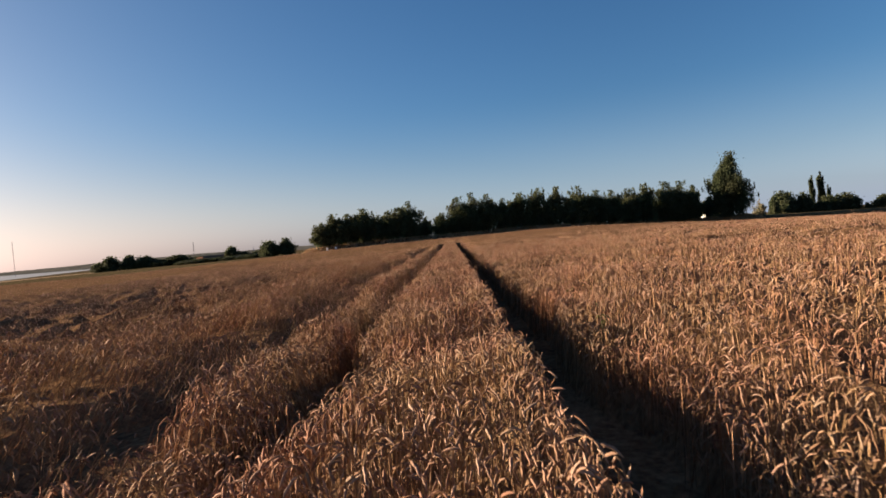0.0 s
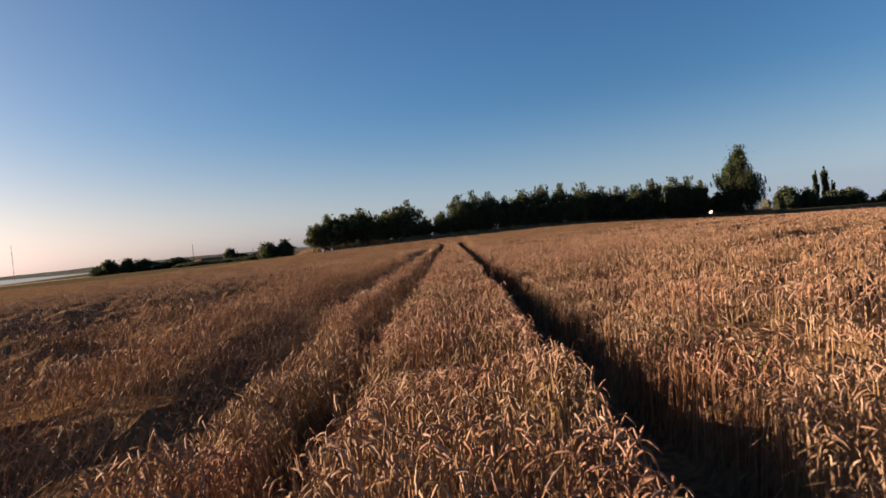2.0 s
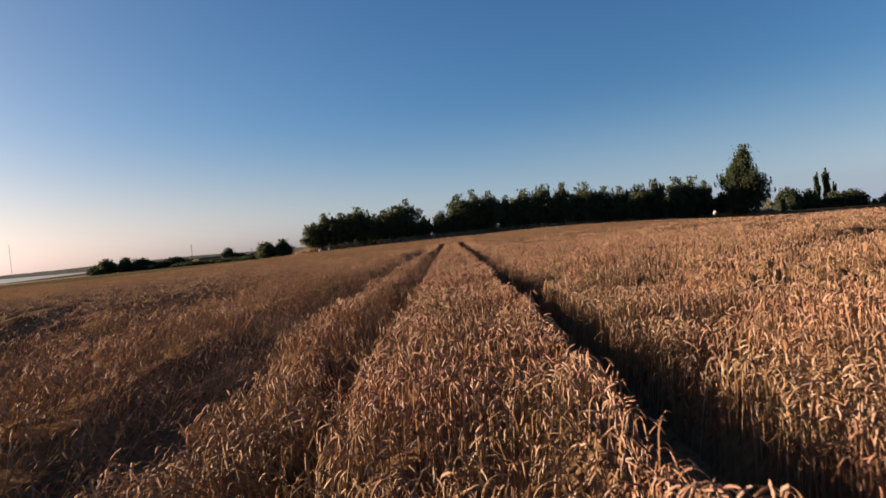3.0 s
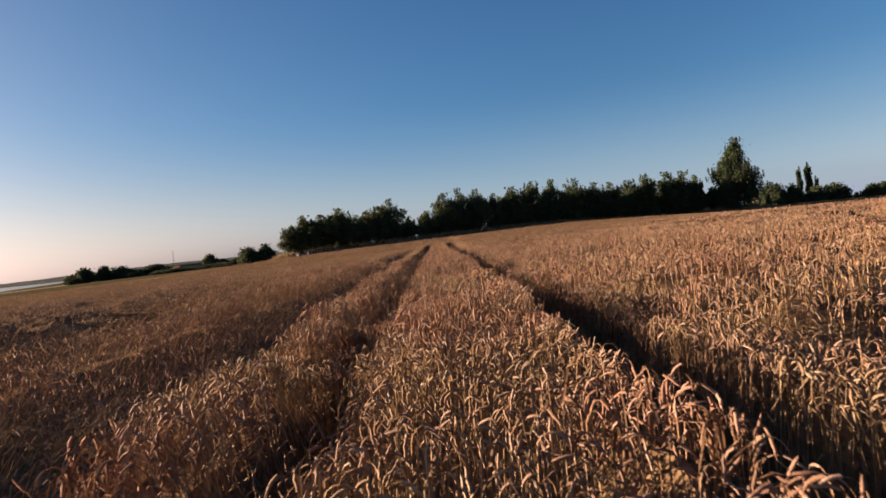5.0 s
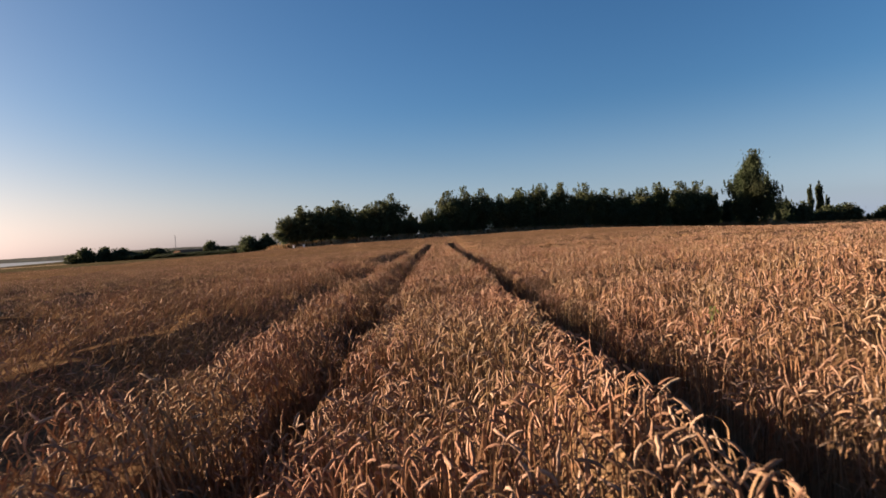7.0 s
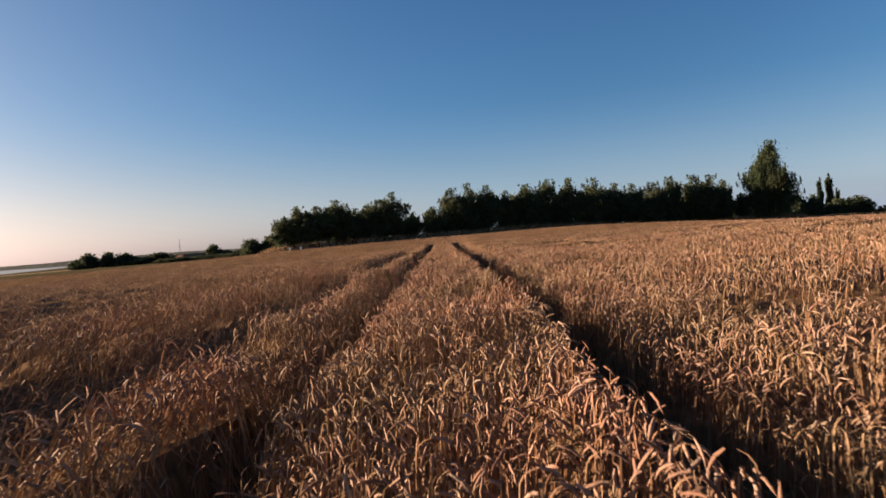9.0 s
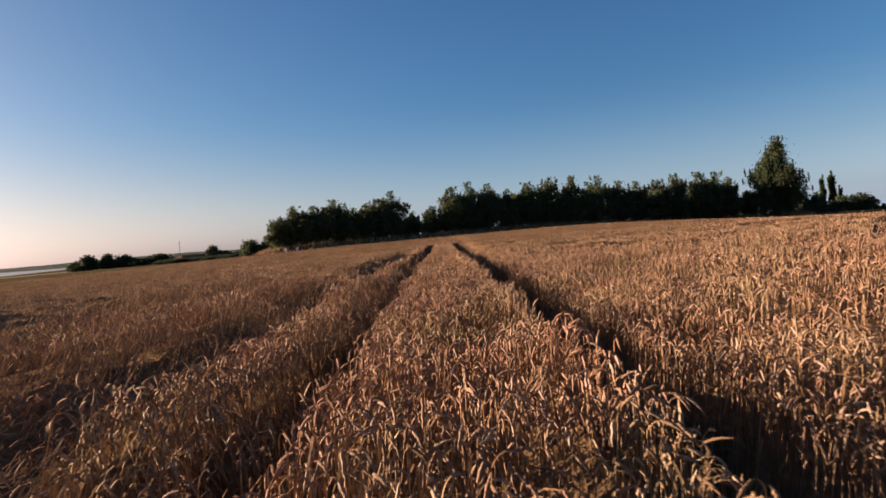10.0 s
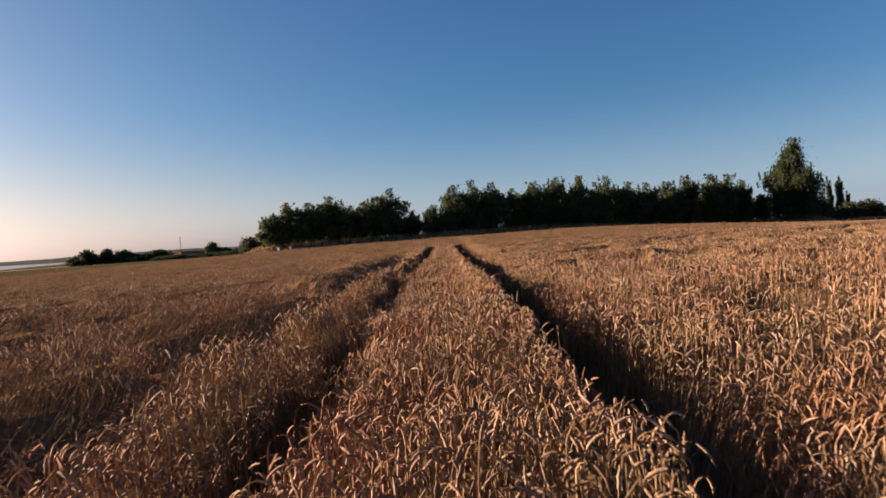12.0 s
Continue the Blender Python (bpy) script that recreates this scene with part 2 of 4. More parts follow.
def surface(name, colours, scale, rough=0.85, bump=0.4, fine=8.0, stretch=(1, 1, 1), depth=0.03):
    """A matt surface with broad stains and fine grain."""
    m, n, l, b = nodes_of(name)
    co, mp = n.new("ShaderNodeTexCoord"), n.new("ShaderNodeMapping")
    mp.inputs["Scale"].default_value = stretch
    l.new(co.outputs["Object"], mp.inputs["Vector"])
    big, small = n.new("ShaderNodeTexNoise"), n.new("ShaderNodeTexNoise")
    for tex, s in ((big, scale), (small, scale * fine)):
        tex.inputs["Scale"].default_value, tex.inputs["Detail"].default_value = s, 6
        l.new(mp.outputs["Vector"], tex.inputs["Vector"])
    add = n.new("ShaderNodeMath")
    add.operation = "MULTIPLY_ADD"
    l.new(small.outputs["Fac"], add.inputs[0])
    add.inputs[1].default_value = 0.55
    half = n.new("ShaderNodeMath")
    half.operation = "MULTIPLY"
    half.inputs[1].default_value = 0.45
    l.new(big.outputs["Fac"], half.inputs[0])
    l.new(half.outputs["Value"], add.inputs[2])
    k = len(colours) - 1
    r = ramp(n, [(0.36 + 0.28 * i / k, c) for i, c in enumerate(colours)])
    l.new(add.outputs["Value"], r.inputs["Fac"])
    l.new(r.outputs["Color"], b.inputs["Base Color"])
    b.inputs["Roughness"].default_value = rough
    b.inputs["Specular IOR Level"].default_value = 0.0
    bp = n.new("ShaderNodeBump")
    bp.inputs["Strength"].default_value, bp.inputs["Distance"].default_value = bump, depth
    l.new(add.outputs["Value"], bp.inputs["Height"])
    l.new(bp.outputs["Normal"], b.inputs["Normal"])
    return m


EAR = plant("ripe_wheat_ear", [(0, (0.138, 0.072, 0.050)), (0.5, (0.237, 0.137, 0.097)), (1, (0.300, 0.200, 0.153))], 0.85, 0.06, 220, gloss=0.03)
STRAW = plant("wheat_straw", [(0, (0.125, 0.068, 0.040)), (0.6, (0.230, 0.132, 0.077)), (1, (0.290, 0.180, 0.116))], 0.5, 0.04, 30)
BLADE = plant("dry_wheat_leaf", [(0, (0.100, 0.052, 0.034)), (0.6, (0.205, 0.116, 0.064)), (1, (0.290, 0.185, 0.115))], 0.7, 0.05, 40)
# thatch below the ears: darker than STRAW, shade among stems put into the colour
SHADED_CANOPY = surface("shaded_wheat_thatch", [(0.070, 0.038, 0.022), (0.135, 0.077, 0.042), (0.21, 0.128, 0.072)], 1.3, 0.8, 0.3, 14.0, (1, 1, 0.5), 0.12)
SOIL = surface("dry_soil_and_grass", [(0.030, 0.023, 0.015), (0.068, 0.052, 0.029), (0.115, 0.092, 0.050)], 0.6, 0.95, 0.6, 9.0)
LEAF = plant("dark_green_leaves", [(0, (0.036, 0.044, 0.022)), (0.6, (0.062, 0.074, 0.038)), (1, (0.096, 0.104, 0.057))], 0.7, 0.30, 2.0, (0.055, 0.058, 0.027), 0.12, gloss=0.06)
LEAF_OLIVE = plant("olive_poplar_leaves", [(0, (0.026, 0.035, 0.019)), (0.6, (0.042, 0.053, 0.029)), (1, (0.066, 0.074, 0.042))], 0.7, 0.32, 2.0, (0.055, 0.06, 0.028), 0.2, gloss=0.06)
LEAF_PALE = plant("pale_willow_leaves", [(0, (0.10, 0.095, 0.055)), (0.6, (0.17, 0.155, 0.095)), (1, (0.26, 0.235, 0.16))], 0.6, 0.25, 2.0, (0.12, 0.10, 0.07), 0.4)
BARK = surface("grey_brown_bark", [(0.05, 0.04, 0.03), (0.12, 0.10, 0.075), (0.2, 0.17, 0.13)], 3.0, 0.9, 0.8, 6.0, (1, 1, 0.3))


# ---- mesh helpers ----
def fill(name, verts, faces_by_size, mats=(), mat_index=None, smooth=True):
    """A mesh from arrays: verts (n, 3), and faces as arrays (m, k)."""
    me = bpy.data.meshes.new(name)
    verts = np.asarray(verts, np.float32).reshape(-1, 3)
    me.vertices.add(len(verts))
    me.vertices.foreach_set("co", verts.ravel())
    loops = np.concatenate([np.asarray(f).ravel() for f in faces_by_size]).astype(np.int32)
    sizes = np.concatenate([np.full(len(f), f.shape[1]) for f in faces_by_size]).astype(np.int32)
    me.loops.add(len(loops))
    me.loops.foreach_set("vertex_index", loops)
    me.polygons.add(len(sizes))
    me.polygons.foreach_set("loop_start", np.concatenate([[0], np.cumsum(sizes)[:-1]]).astype(np.int32))
    if mat_index is not None:
        me.polygons.foreach_set("material_index", np.asarray(mat_index, np.int32))
    me.polygons.foreach_set("use_smooth", np.full(len(sizes), smooth))
    for m in mats:
        me.materials.append(m)
    me.update(calc_edges=True)
    return me


def part(name, me, parent, label=""):
    """Links a mesh as one object under a thing or a part."""
    ob = new(name, me)
    ob.parent = parent
    return tagged(ob, label=label)


def from_bm(name, bm, material, smooth=False):
    me = bpy.data.meshes.new(name)
    bmesh.ops.recalc_face_normals(bm, faces=bm.faces)
    bm.to_mesh(me)
    bm.free()
    me.materials.append(material)
    for p in me.polygons:
        p.use_smooth = smooth
    return me


def box(bm, x0, x1, y0, y1, z0, z1):
    v = [bm.verts.new((x, y, z)) for z in (z0, z1) for x, y in ((x0, y0), (x1, y0), (x1, y1), (x0, y1))]
    for f in ((3, 2, 1, 0), (4, 5, 6, 7), (0, 1, 5, 4), (1, 2, 6, 5), (2, 3, 7, 6), (3, 0, 4, 7)):
        bm.faces.new([v[i] for i in f])


def sheet(name, xs, ys, height, material, smooth=True):
    """A grid over the plane, at the given heights (len(ys), len(xs))."""
    gx, gy = np.meshgrid(xs, ys) if np.ndim(ys) == 1 else (np.broadcast_to(xs, ys.shape), ys)
    rows, cols = gx.shape
    z = height(gx, gy)
    i = (np.arange(rows - 1)[:, None] * cols + np.arange(cols - 1)).ravel()
    quads = np.stack([i, i + 1, i + cols + 1, i + cols], 1)
    return fill(name, np.stack([gx, gy, z], -1), [quads], [material], smooth=smooth)


# ---- ground, sea, far shore ----
def spread(a, b, near, far, fine, grow=1.09):
    """Grid lines from a to b, fine between near and far and wider outside."""
    mid = list(np.arange(near, far + fine / 2, fine))
    out, s = [], fine
    v = mid[-1]
    while v < b:
        s *= grow
        v += s
        out.append(min(v, b))
    inn, s, v = [], fine, mid[0]
    while v > a:
        s *= grow
        v -= s
        inn.append(max(v, a))
    return np.array(inn[::-1] + mid + out)


ground = new("ground", sheet("ground", spread(-4800, 4800, -30, 70, 2.0), spread(-2500, 4800, -10, 130, 2.0), ground_z, SOIL))
tagged(ground, "dry pale soil and rough grass under the crop and beyond", "ground", kind="structure")

SEA = -11.5
m, n, l, b = nodes_of("calm_sea")
b.inputs["Base Color"].default_value = (0.15, 0.16, 0.18, 1)
b.inputs["Roughness"].default_value = 0.45
b.inputs["Specular IOR Level"].default_value = 0.12
wave = n.new("ShaderNodeTexNoise")
wave.inputs["Scale"].default_value, wave.inputs["Detail"].default_value = 0.4, 5
bp = n.new("ShaderNodeBump")
bp.inputs["Strength"].default_value, bp.inputs["Distance"].default_value = 0.3, 0.3
l.new(wave.outputs["Fac"], bp.inputs["Height"])
l.new(bp.outputs["Normal"], b.inputs["Normal"])
WATER = m

water = new("water", sheet("water", np.linspace(-4800, -500, 30), np.linspace(-2500, 4800, 40), lambda x, y: np.full(x.shape, SEA), WATER))
tagged(water, "calm pale blue sea beyond the fields", "sea", kind="structure")

HILLS = surface("far_wooded_shore", [(0.05, 0.052, 0.05), (0.085, 0.085, 0.078), (0.13, 0.12, 0.10)], 0.01, 0.95, 0.2, 5.0)
ridge_a, ridge_b = Field(11, 260, 260), Field(12, 60, 60)


def shore_z(x, y):
    crest = np.exp(-(((y - 2700) / 160) ** 2))
    return SEA - 1 + crest * (13 + 5 * ridge_a(x, 0) + 2.5 * ridge_b(x, 0) + 3 + 14 * step(-2300, -1100, x))


far_shore = new("backdrop_far_shore", sheet("backdrop_far_shore", np.linspace(-4600, -300, 160), np.linspace(2300, 3100, 14), shore_z, HILLS))
tagged(far_shore, "low wooded shore across the water, hazy with distance", "far shore", kind="structure")

STUBBLE = surface("pale_stubble", [(0.20, 0.14, 0.095), (0.28, 0.20, 0.14), (0.35, 0.27, 0.19)], 0.05, 0.9, 0.4, 30.0)
stubble = new("stubble_field", sheet("stubble_field", np.linspace(-700, -470, 60), np.linspace(-60, 760, 60), lambda x, y: ground_z(x, y) + 0.15, STUBBLE))
tagged(stubble, "pale harvested stubble field sloping down to the sea", "stubble field", kind="stuff")


# ---- the wheat ----
def stalks(n_ring, x, y, top, seed, ear_len, ear_r, stem_len, sides=3, leaf=0, laid=None, knots=2, stem_on=True):
    """Vectorised wheat plants: a thin stem that bows over at the neck, a bent ear, a dry leaf.
    Returns verts, quads, material index. top: height of the crook in the world."""
    r = np.random.default_rng(seed)
    n = len(x)
    laid = np.zeros(n) if laid is None else laid
    phi = (lean_a(x, y) * 4 + lean_b(x, y) * 3.0) + r.normal(0, 1.1, n)
    phi = np.where(r.random(n) < 0.4, r.normal(0.1, 0.9, n), phi)
    # the laid crop leans over in swathes
    swathe = step(-1.3, -1.8, x)
    phi = np.where(r.random(n) < 0.8 * swathe, 0.5 + 2.2 * (lean_a(x, y) - 0.5) + r.normal(0, 0.35, n), phi)
    ridge = step(-1.1, -1.2, x) * (1 - step(-1.45, -1.65, x))
    phi = np.where(r.random(n) < 0.75 * ridge, r.normal(0.0, 0.9, n) + math.pi * (lean_b(3.0, y) > 0.3), phi)
    lean = np.abs(r.normal(0.06, 0.08, n)) + ridge * r.uniform(0.0, 0.55, n) * step(0.3, 0.6, lean_a(9.0, y)) + laid * r.uniform(0.3, 0.8, n) + swathe * r.uniform(0.05, 0.70, n)
    # some ears stand, most hang from a crook, a few stick out sideways
    way = r.random(n)
    bend = np.where(way < 0.26, r.uniform(0.0, 0.6, n), np.where(way < 0.90, r.uniform(2.1, 3.0, n), r.uniform(0.7, 2.0, n)))
    ear_len = ear_len * r.uniform(0.75, 1.25, n)
    ear_r = ear_r * r.uniform(0.8, 1.2, n)
    # heading along the plant
    neck = 0.065
    stem_seg = np.stack([(stem_len - neck) * np.ones(n)] + [neck / knots * np.ones(n)] * knots, 1)
    stem_a = np.stack([lean] + [lean + bend * 0.66 * (k + 1) / (knots + 0.5) for k in range(knots)], 1)
    ear_a = np.stack([lean + bend * (0.66 + 0.34 * (k + 1) / (n_ring - 1)) for k in range(n_ring - 1)], 1)
    # no ear hangs far into the wheel tracks
    reach = (np.sin(ear_a).mean(1) * ear_len) + 0.2 * (np.sin(stem_a) * stem_seg).sum(1)
    phi = np.where(in_tram(x + reach * np.cos(phi), y + reach * np.sin(phi), -0.05), phi + math.pi, phi)
    cp, sp = np.cos(phi)[:, None], np.sin(phi)[:, None]

    def trace(p0, ang, seg):
        d = np.stack([np.sin(ang) * cp, np.sin(ang) * sp, np.cos(ang)], -1) * seg[..., None]
        return np.concatenate([p0[:, None], p0[:, None] + np.cumsum(d, 1)], 1)

    base = np.stack([x, y, np.zeros(n)], 1)
    stem = trace(base, stem_a, stem_seg)
    ear = trace(stem[:, -1], ear_a, np.broadcast_to((ear_len / (n_ring - 1))[:, None], ear_a.shape))
    high = np.maximum(stem[..., 2].max(1), ear[..., 2].max(1))
    lift = (top + 0.03 - np.abs(r.normal(0, 0.085, n)) * (1 + 0.3 * swathe) + r.normal(0, 0.015, n) + np.where((r.random(n) < 0.014) & ((x < 0.9) | (x > 1.6)), r.uniform(0.04, 0.15, n), 0) - high)[:, None]
    shift = (stem[:, -1, :2] - base[:, :2])[:, None] * 0.8
    for p in (stem, ear):
        p[..., 2] += lift
        p[..., :2] -= shift
    side = np.stack([-sp, cp, np.zeros((n, 1))], -1)
    out_v, out_f, out_m, count = [], [], [], 0
    # stem: a narrow ribbon turned at random
    tw = r.uniform(0, math.pi, n)[:, None, None]
    across = side * np.cos(tw) + np.concatenate([cp, sp, np.zeros((n, 1))], -1)[:, None] * np.sin(tw)
    wid = 0.0024 * (ear_r / 0.006)[:, None, None] * np.ones((1, stem.shape[1], 1))
    k = stem.shape[1]
    v = np.stack([stem - across * wid, stem + across * wid], 2).reshape(n, 2 * k, 3)
    f = np.array([[2 * i, 2 * i + 1, 2 * i + 3, 2 * i + 2] for i in range(k - 1)])
    if stem_on:
        out_v.append(v.reshape(-1, 3))
        out_f.append((np.arange(n)[:, None, None] * 2 * k + f).reshape(-1, 4) + count)
        out_m.append(np.zeros(n * len(f)))
        count += n * 2 * k
    # ear: a knobbly bent tube
    a = np.concatenate([ear_a[:, :1], ear_a], 1)
    nor = np.stack([np.cos(a) * cp, np.cos(a) * sp, -np.sin(a)], -1)
    along = np.linspace(0, 1, n_ring)
    shape = (0.42 + 0.72 * np.sin(math.pi * np.clip(along * 0.80 + 0.20, 0, 1)) ** 0.8) * np.where(along == 1, 0.5, 1.0) if n_ring > 2 else np.array([1.0, 0.45])
    rad = ear_r[:, None] * shape
    th = np.arange(sides) * 2 * math.pi / sides + 0.5
    zig = np.array([0.0] + [0.28 if i % 2 else -0.28 for i in range(n_ring - 2)] + [0.0]) if n_ring > 4 else np.zeros(n_ring)
    ear = ear + (ear_r[:, None] * zig)[..., None] * side
    v = ear[:, :, None] + rad[:, :, None, None] * (np.cos(th)[:, None] * side[:, :, None] * 1.0 + np.sin(th)[:, None] * nor[:, :, None] * 0.8)
    f = np.array([[i * sides + j, i * sides + (j + 1) % sides, (i + 1) * sides + (j + 1) % sides, (i + 1) * sides + j] for i in range(n_ring - 1) for j in range(sides)])
    out_v.append(v.reshape(-1, 3))
    out_f.append((np.arange(n)[:, None, None] * n_ring * sides + f).reshape(-1, 4) + count)
    out_m.append(np.ones(n * len(f)))
    count += n * n_ring * sides
    for _ in range(leaf):
        # a withered leaf, curling down from the stem
        w = np.flatnonzero(r.random(n) < 0.6)
        q = len(w)
        lp = r.uniform(0, 2 * math.pi, q)
        at = r.uniform(0.45, 0.92, q)[:, None]
        p0 = stem[w, 0] * (1 - at) + stem[w, 1] * at
        ln = r.uniform(0.08, 0.20, q)
        d = np.stack([np.cos(lp), np.sin(lp), np.zeros(q)], 1)
        s = np.stack([-np.sin(lp), np.cos(lp), np.zeros(q)], 1) * 0.0042
        up = np.array([0, 0, 1.0])
        p1 = p0 + d * (ln * 0.45)[:, None] + up * (ln * r.uniform(0.1, 0.6, q))[:, None]
        p2 = p1 + d * (ln * 0.5)[:, None] - up * (ln * r.uniform(0.1, 0.7, q))[:, None]
        v = np.stack([p0 - s, p0 + s, p1 - s, p1 + s, p2 - s * 0.2, p2 + s * 0.2], 1)
        f = np.array([[0, 1, 3, 2], [2, 3, 5, 4]])
        out_v.append(v.reshape(-1, 3))
        out_f.append((np.arange(q)[:, None, None] * 6 + f).reshape(-1, 4) + count)
        out_m.append(np.full(q * 2, 2))
        count += q * 6
    return np.concatenate(out_v), np.concatenate(out_f), np.concatenate(out_m)


def sow(x0, x1, y0, y1, per_m2, seed, keep=None):
    """Even but irregular places for plants, clear of the wheel tracks."""
    r = np.random.default_rng(seed)
    s = 1 / math.sqrt(per_m2)
    gx, gy = np.meshgrid(np.arange(x0, x1, s), np.arange(y0, y1, s))
    x, y = (gx + r.uniform(-0.6, 0.6, gx.shape) * s).ravel(), (gy + r.uniform(-0.6, 0.6, gy.shape) * s).ravel()
    ok = ~in_tram(x, y, np.where(y > 28, 0.05, 0.0)) & (y < far_edge(x) - 0.3)
    ok &= r.random(x.shape) > 0.45 * hollow(x, y)
    if keep is not None:
        ok &= keep(x, y)
    return x[ok], y[ok]


def crop(name, x, y, seed, sunk=0.0, **how):
    laid = lodged(x, y)
    v, f, mi = stalks(how.pop("n_ring"), x, y, ground_z(x, y) + crop_height(x, y) - sunk, seed, laid=laid, **how)
    ob = new(name, fill(name, v, [f], [STRAW, EAR, BLADE], mi))
    return tagged(ob, "ripe golden-brown wheat with drooping ears", "wheat", kind="stuff")


def near(x, y):
    return (np.abs(x + 0.5) < 3.5 + 0.3 * patch_c(x, y)) & (y < 30.0)


def middle(x, y):
    return (np.abs(x) < 8) & (y > -2) & (y < 36.0)


def outer(x, y):
    return (np.abs(x) < 24) & (y > -2) & (y < 54)


def ahead(x, y):
    return np.abs(x) < 0.87 * (y + 1.9) + 0.7


def closest(x, y):
    return (x > -1.2) & (x < 1.9) & (y < 26.0)


x, y = sow(-1.8, 2.0, -0.7, 26.0, 350, 20, lambda x, y: closest(x, y) & ahead(x, y))
crop("wheat", x, y, 30, n_ring=5, ear_len=0.066, ear_r=0.0055, stem_len=0.60, leaf=1, knots=3)
# stray plants that have grown into stretches of the left wheel track
r = np.random.default_rng(64)
y = r.uniform(-0.5, 40, 6800)
y = y[r.random(len(y)) < 0.25 + 0.75 * step(0.42, 0.6, patch_a(50.0, y * 0.5))]
x = np.where(r.random(len(y)) < 0.5, -0.68 - np.abs(r.normal(0, 0.09, len(y))), -1.12 + np.abs(r.normal(0, 0.09, len(y))))
crop("wheat", x, y, 39, sunk=0.11, n_ring=4, ear_len=0.066, ear_r=0.0053, stem_len=0.45, leaf=1, knots=2)
# late shoots whose ears stay below the others
x, y = sow(-1.8, 2.0, -0.7, 26.0, 210, 26, lambda x, y: closest(x, y) & ahead(x, y))
crop("wheat", x, y, 37, sunk=0.07, n_ring=3, ear_len=0.060, ear_r=0.0056, stem_len=0.20, knots=1)
# the ridge along the left wheel track stands thick
x, y = sow(-1.75, -1.12, -0.7, 34.0, 260, 27, ahead)
crop("wheat", x, y, 38, n_ring=4, ear_len=0.068, ear_r=0.0060, stem_len=0.60, leaf=1, knots=2)
def flanks(rows, keep):
    # the standing crop on the right is thicker than the beaten-down crop on the left
    both = [sow(*row, lambda x, y: keep(x, y) & ahead(x, y)) for row in rows]
    return np.concatenate([b[0] for b in both]), np.concatenate([b[1] for b in both])


x, y = flanks(((-4.4, 0.0, -0.9, 30.0, 175, 21), (0.0, 3.4, -0.9, 30.0, 215, 21)), lambda x, y: near(x, y) & ~closest(x, y))
crop("wheat", x, y, 31, n_ring=4, ear_len=0.068, ear_r=0.0063, stem_len=0.60, leaf=1, knots=2)
x, y = sow(0, 8, -1, 36, 125, 22, lambda x, y: middle(x, y) & ~near(x, y) & ahead(x, y))
crop("wheat", x, y, 32, n_ring=3, ear_len=0.064, ear_r=0.0080, stem_len=0.40, knots=1)
# the beaten-down crop keeps its long dry leaves
x, y = sow(-8, 0, -1, 36, 72, 28, lambda x, y: middle(x, y) & ~near(x, y) & ahead(x, y))
crop("wheat", x, y, 42, n_ring=3, ear_len=0.066, ear_r=0.0074, stem_len=0.40, leaf=1, knots=1)
x, y = flanks(((-24, 0, 1, 54, 40, 23), (0, 24, 1, 54, 56, 23)), lambda x, y: outer(x, y) & ~middle(x, y))
crop("wheat", x, y, 33, n_ring=2, ear_len=0.068, ear_r=0.0088, stem_len=0.22, knots=1, stem_on=False)
x, y = sow(-85, 90, 5, 122, 10.5, 24, lambda x, y: ~outer(x, y) & ahead(x, y) & ((x > -3) | (patch_c(x * 7, y * 7) > 0.48)))
crop("wheat", x, y, 34, n_ring=2, ear_len=0.086, ear_r=0.0135, stem_len=0.2, knots=1, stem_on=False)
# the crop beside and behind the walk
x, y = sow(-22, 22, -10, 25, 24, 29, lambda x, y: ~ahead(x, y))
crop("wheat", x, y, 43, n_ring=2, ear_len=0.080, ear_r=0.0110, stem_len=0.2, knots=1, stem_on=False)

# the outermost plants along the wheel tracks stand close and full length
ex, ey = [], []
r = np.random.default_rng(61)
for i, j, way, count in ((0, 0, -1, 2600), (0, 1, 1, 1700), (1, 0, -1, 3600), (1, 1, 1, 1700)):
    q = r.uniform(-0.6, 32, count)
    ey.append(q)
    ex.append(tram_sides(q)[i][j] + edge_wobble(q) + way * np.abs(r.normal(0, 0.07, len(q))))
far_x, far_y = [], []
for i, j, way, count in ((0, 0, -1, 1100), (0, 1, 1, 1100), (1, 0, -1, 3200), (1, 1, 1, 1100)):
    q = r.uniform(25, TRAM_END, count)
    far_y.append(q)
    far_x.append(tram_sides(q)[i][j] + edge_wobble(q) + way * np.abs(r.normal(0, 0.12, len(q))))
ex, ey = np.concatenate(ex), np.concatenate(ey)
crop("wheat", np.concatenate(far_x), np.concatenate(far_y), 36, n_ring=3, ear_len=0.08, ear_r=0.0095, stem_len=0.5, knots=1)
crop("wheat", ex, ey, 35, n_ring=4, ear_len=0.066, ear_r=0.0056, stem_len=0.70, leaf=1, knots=3)


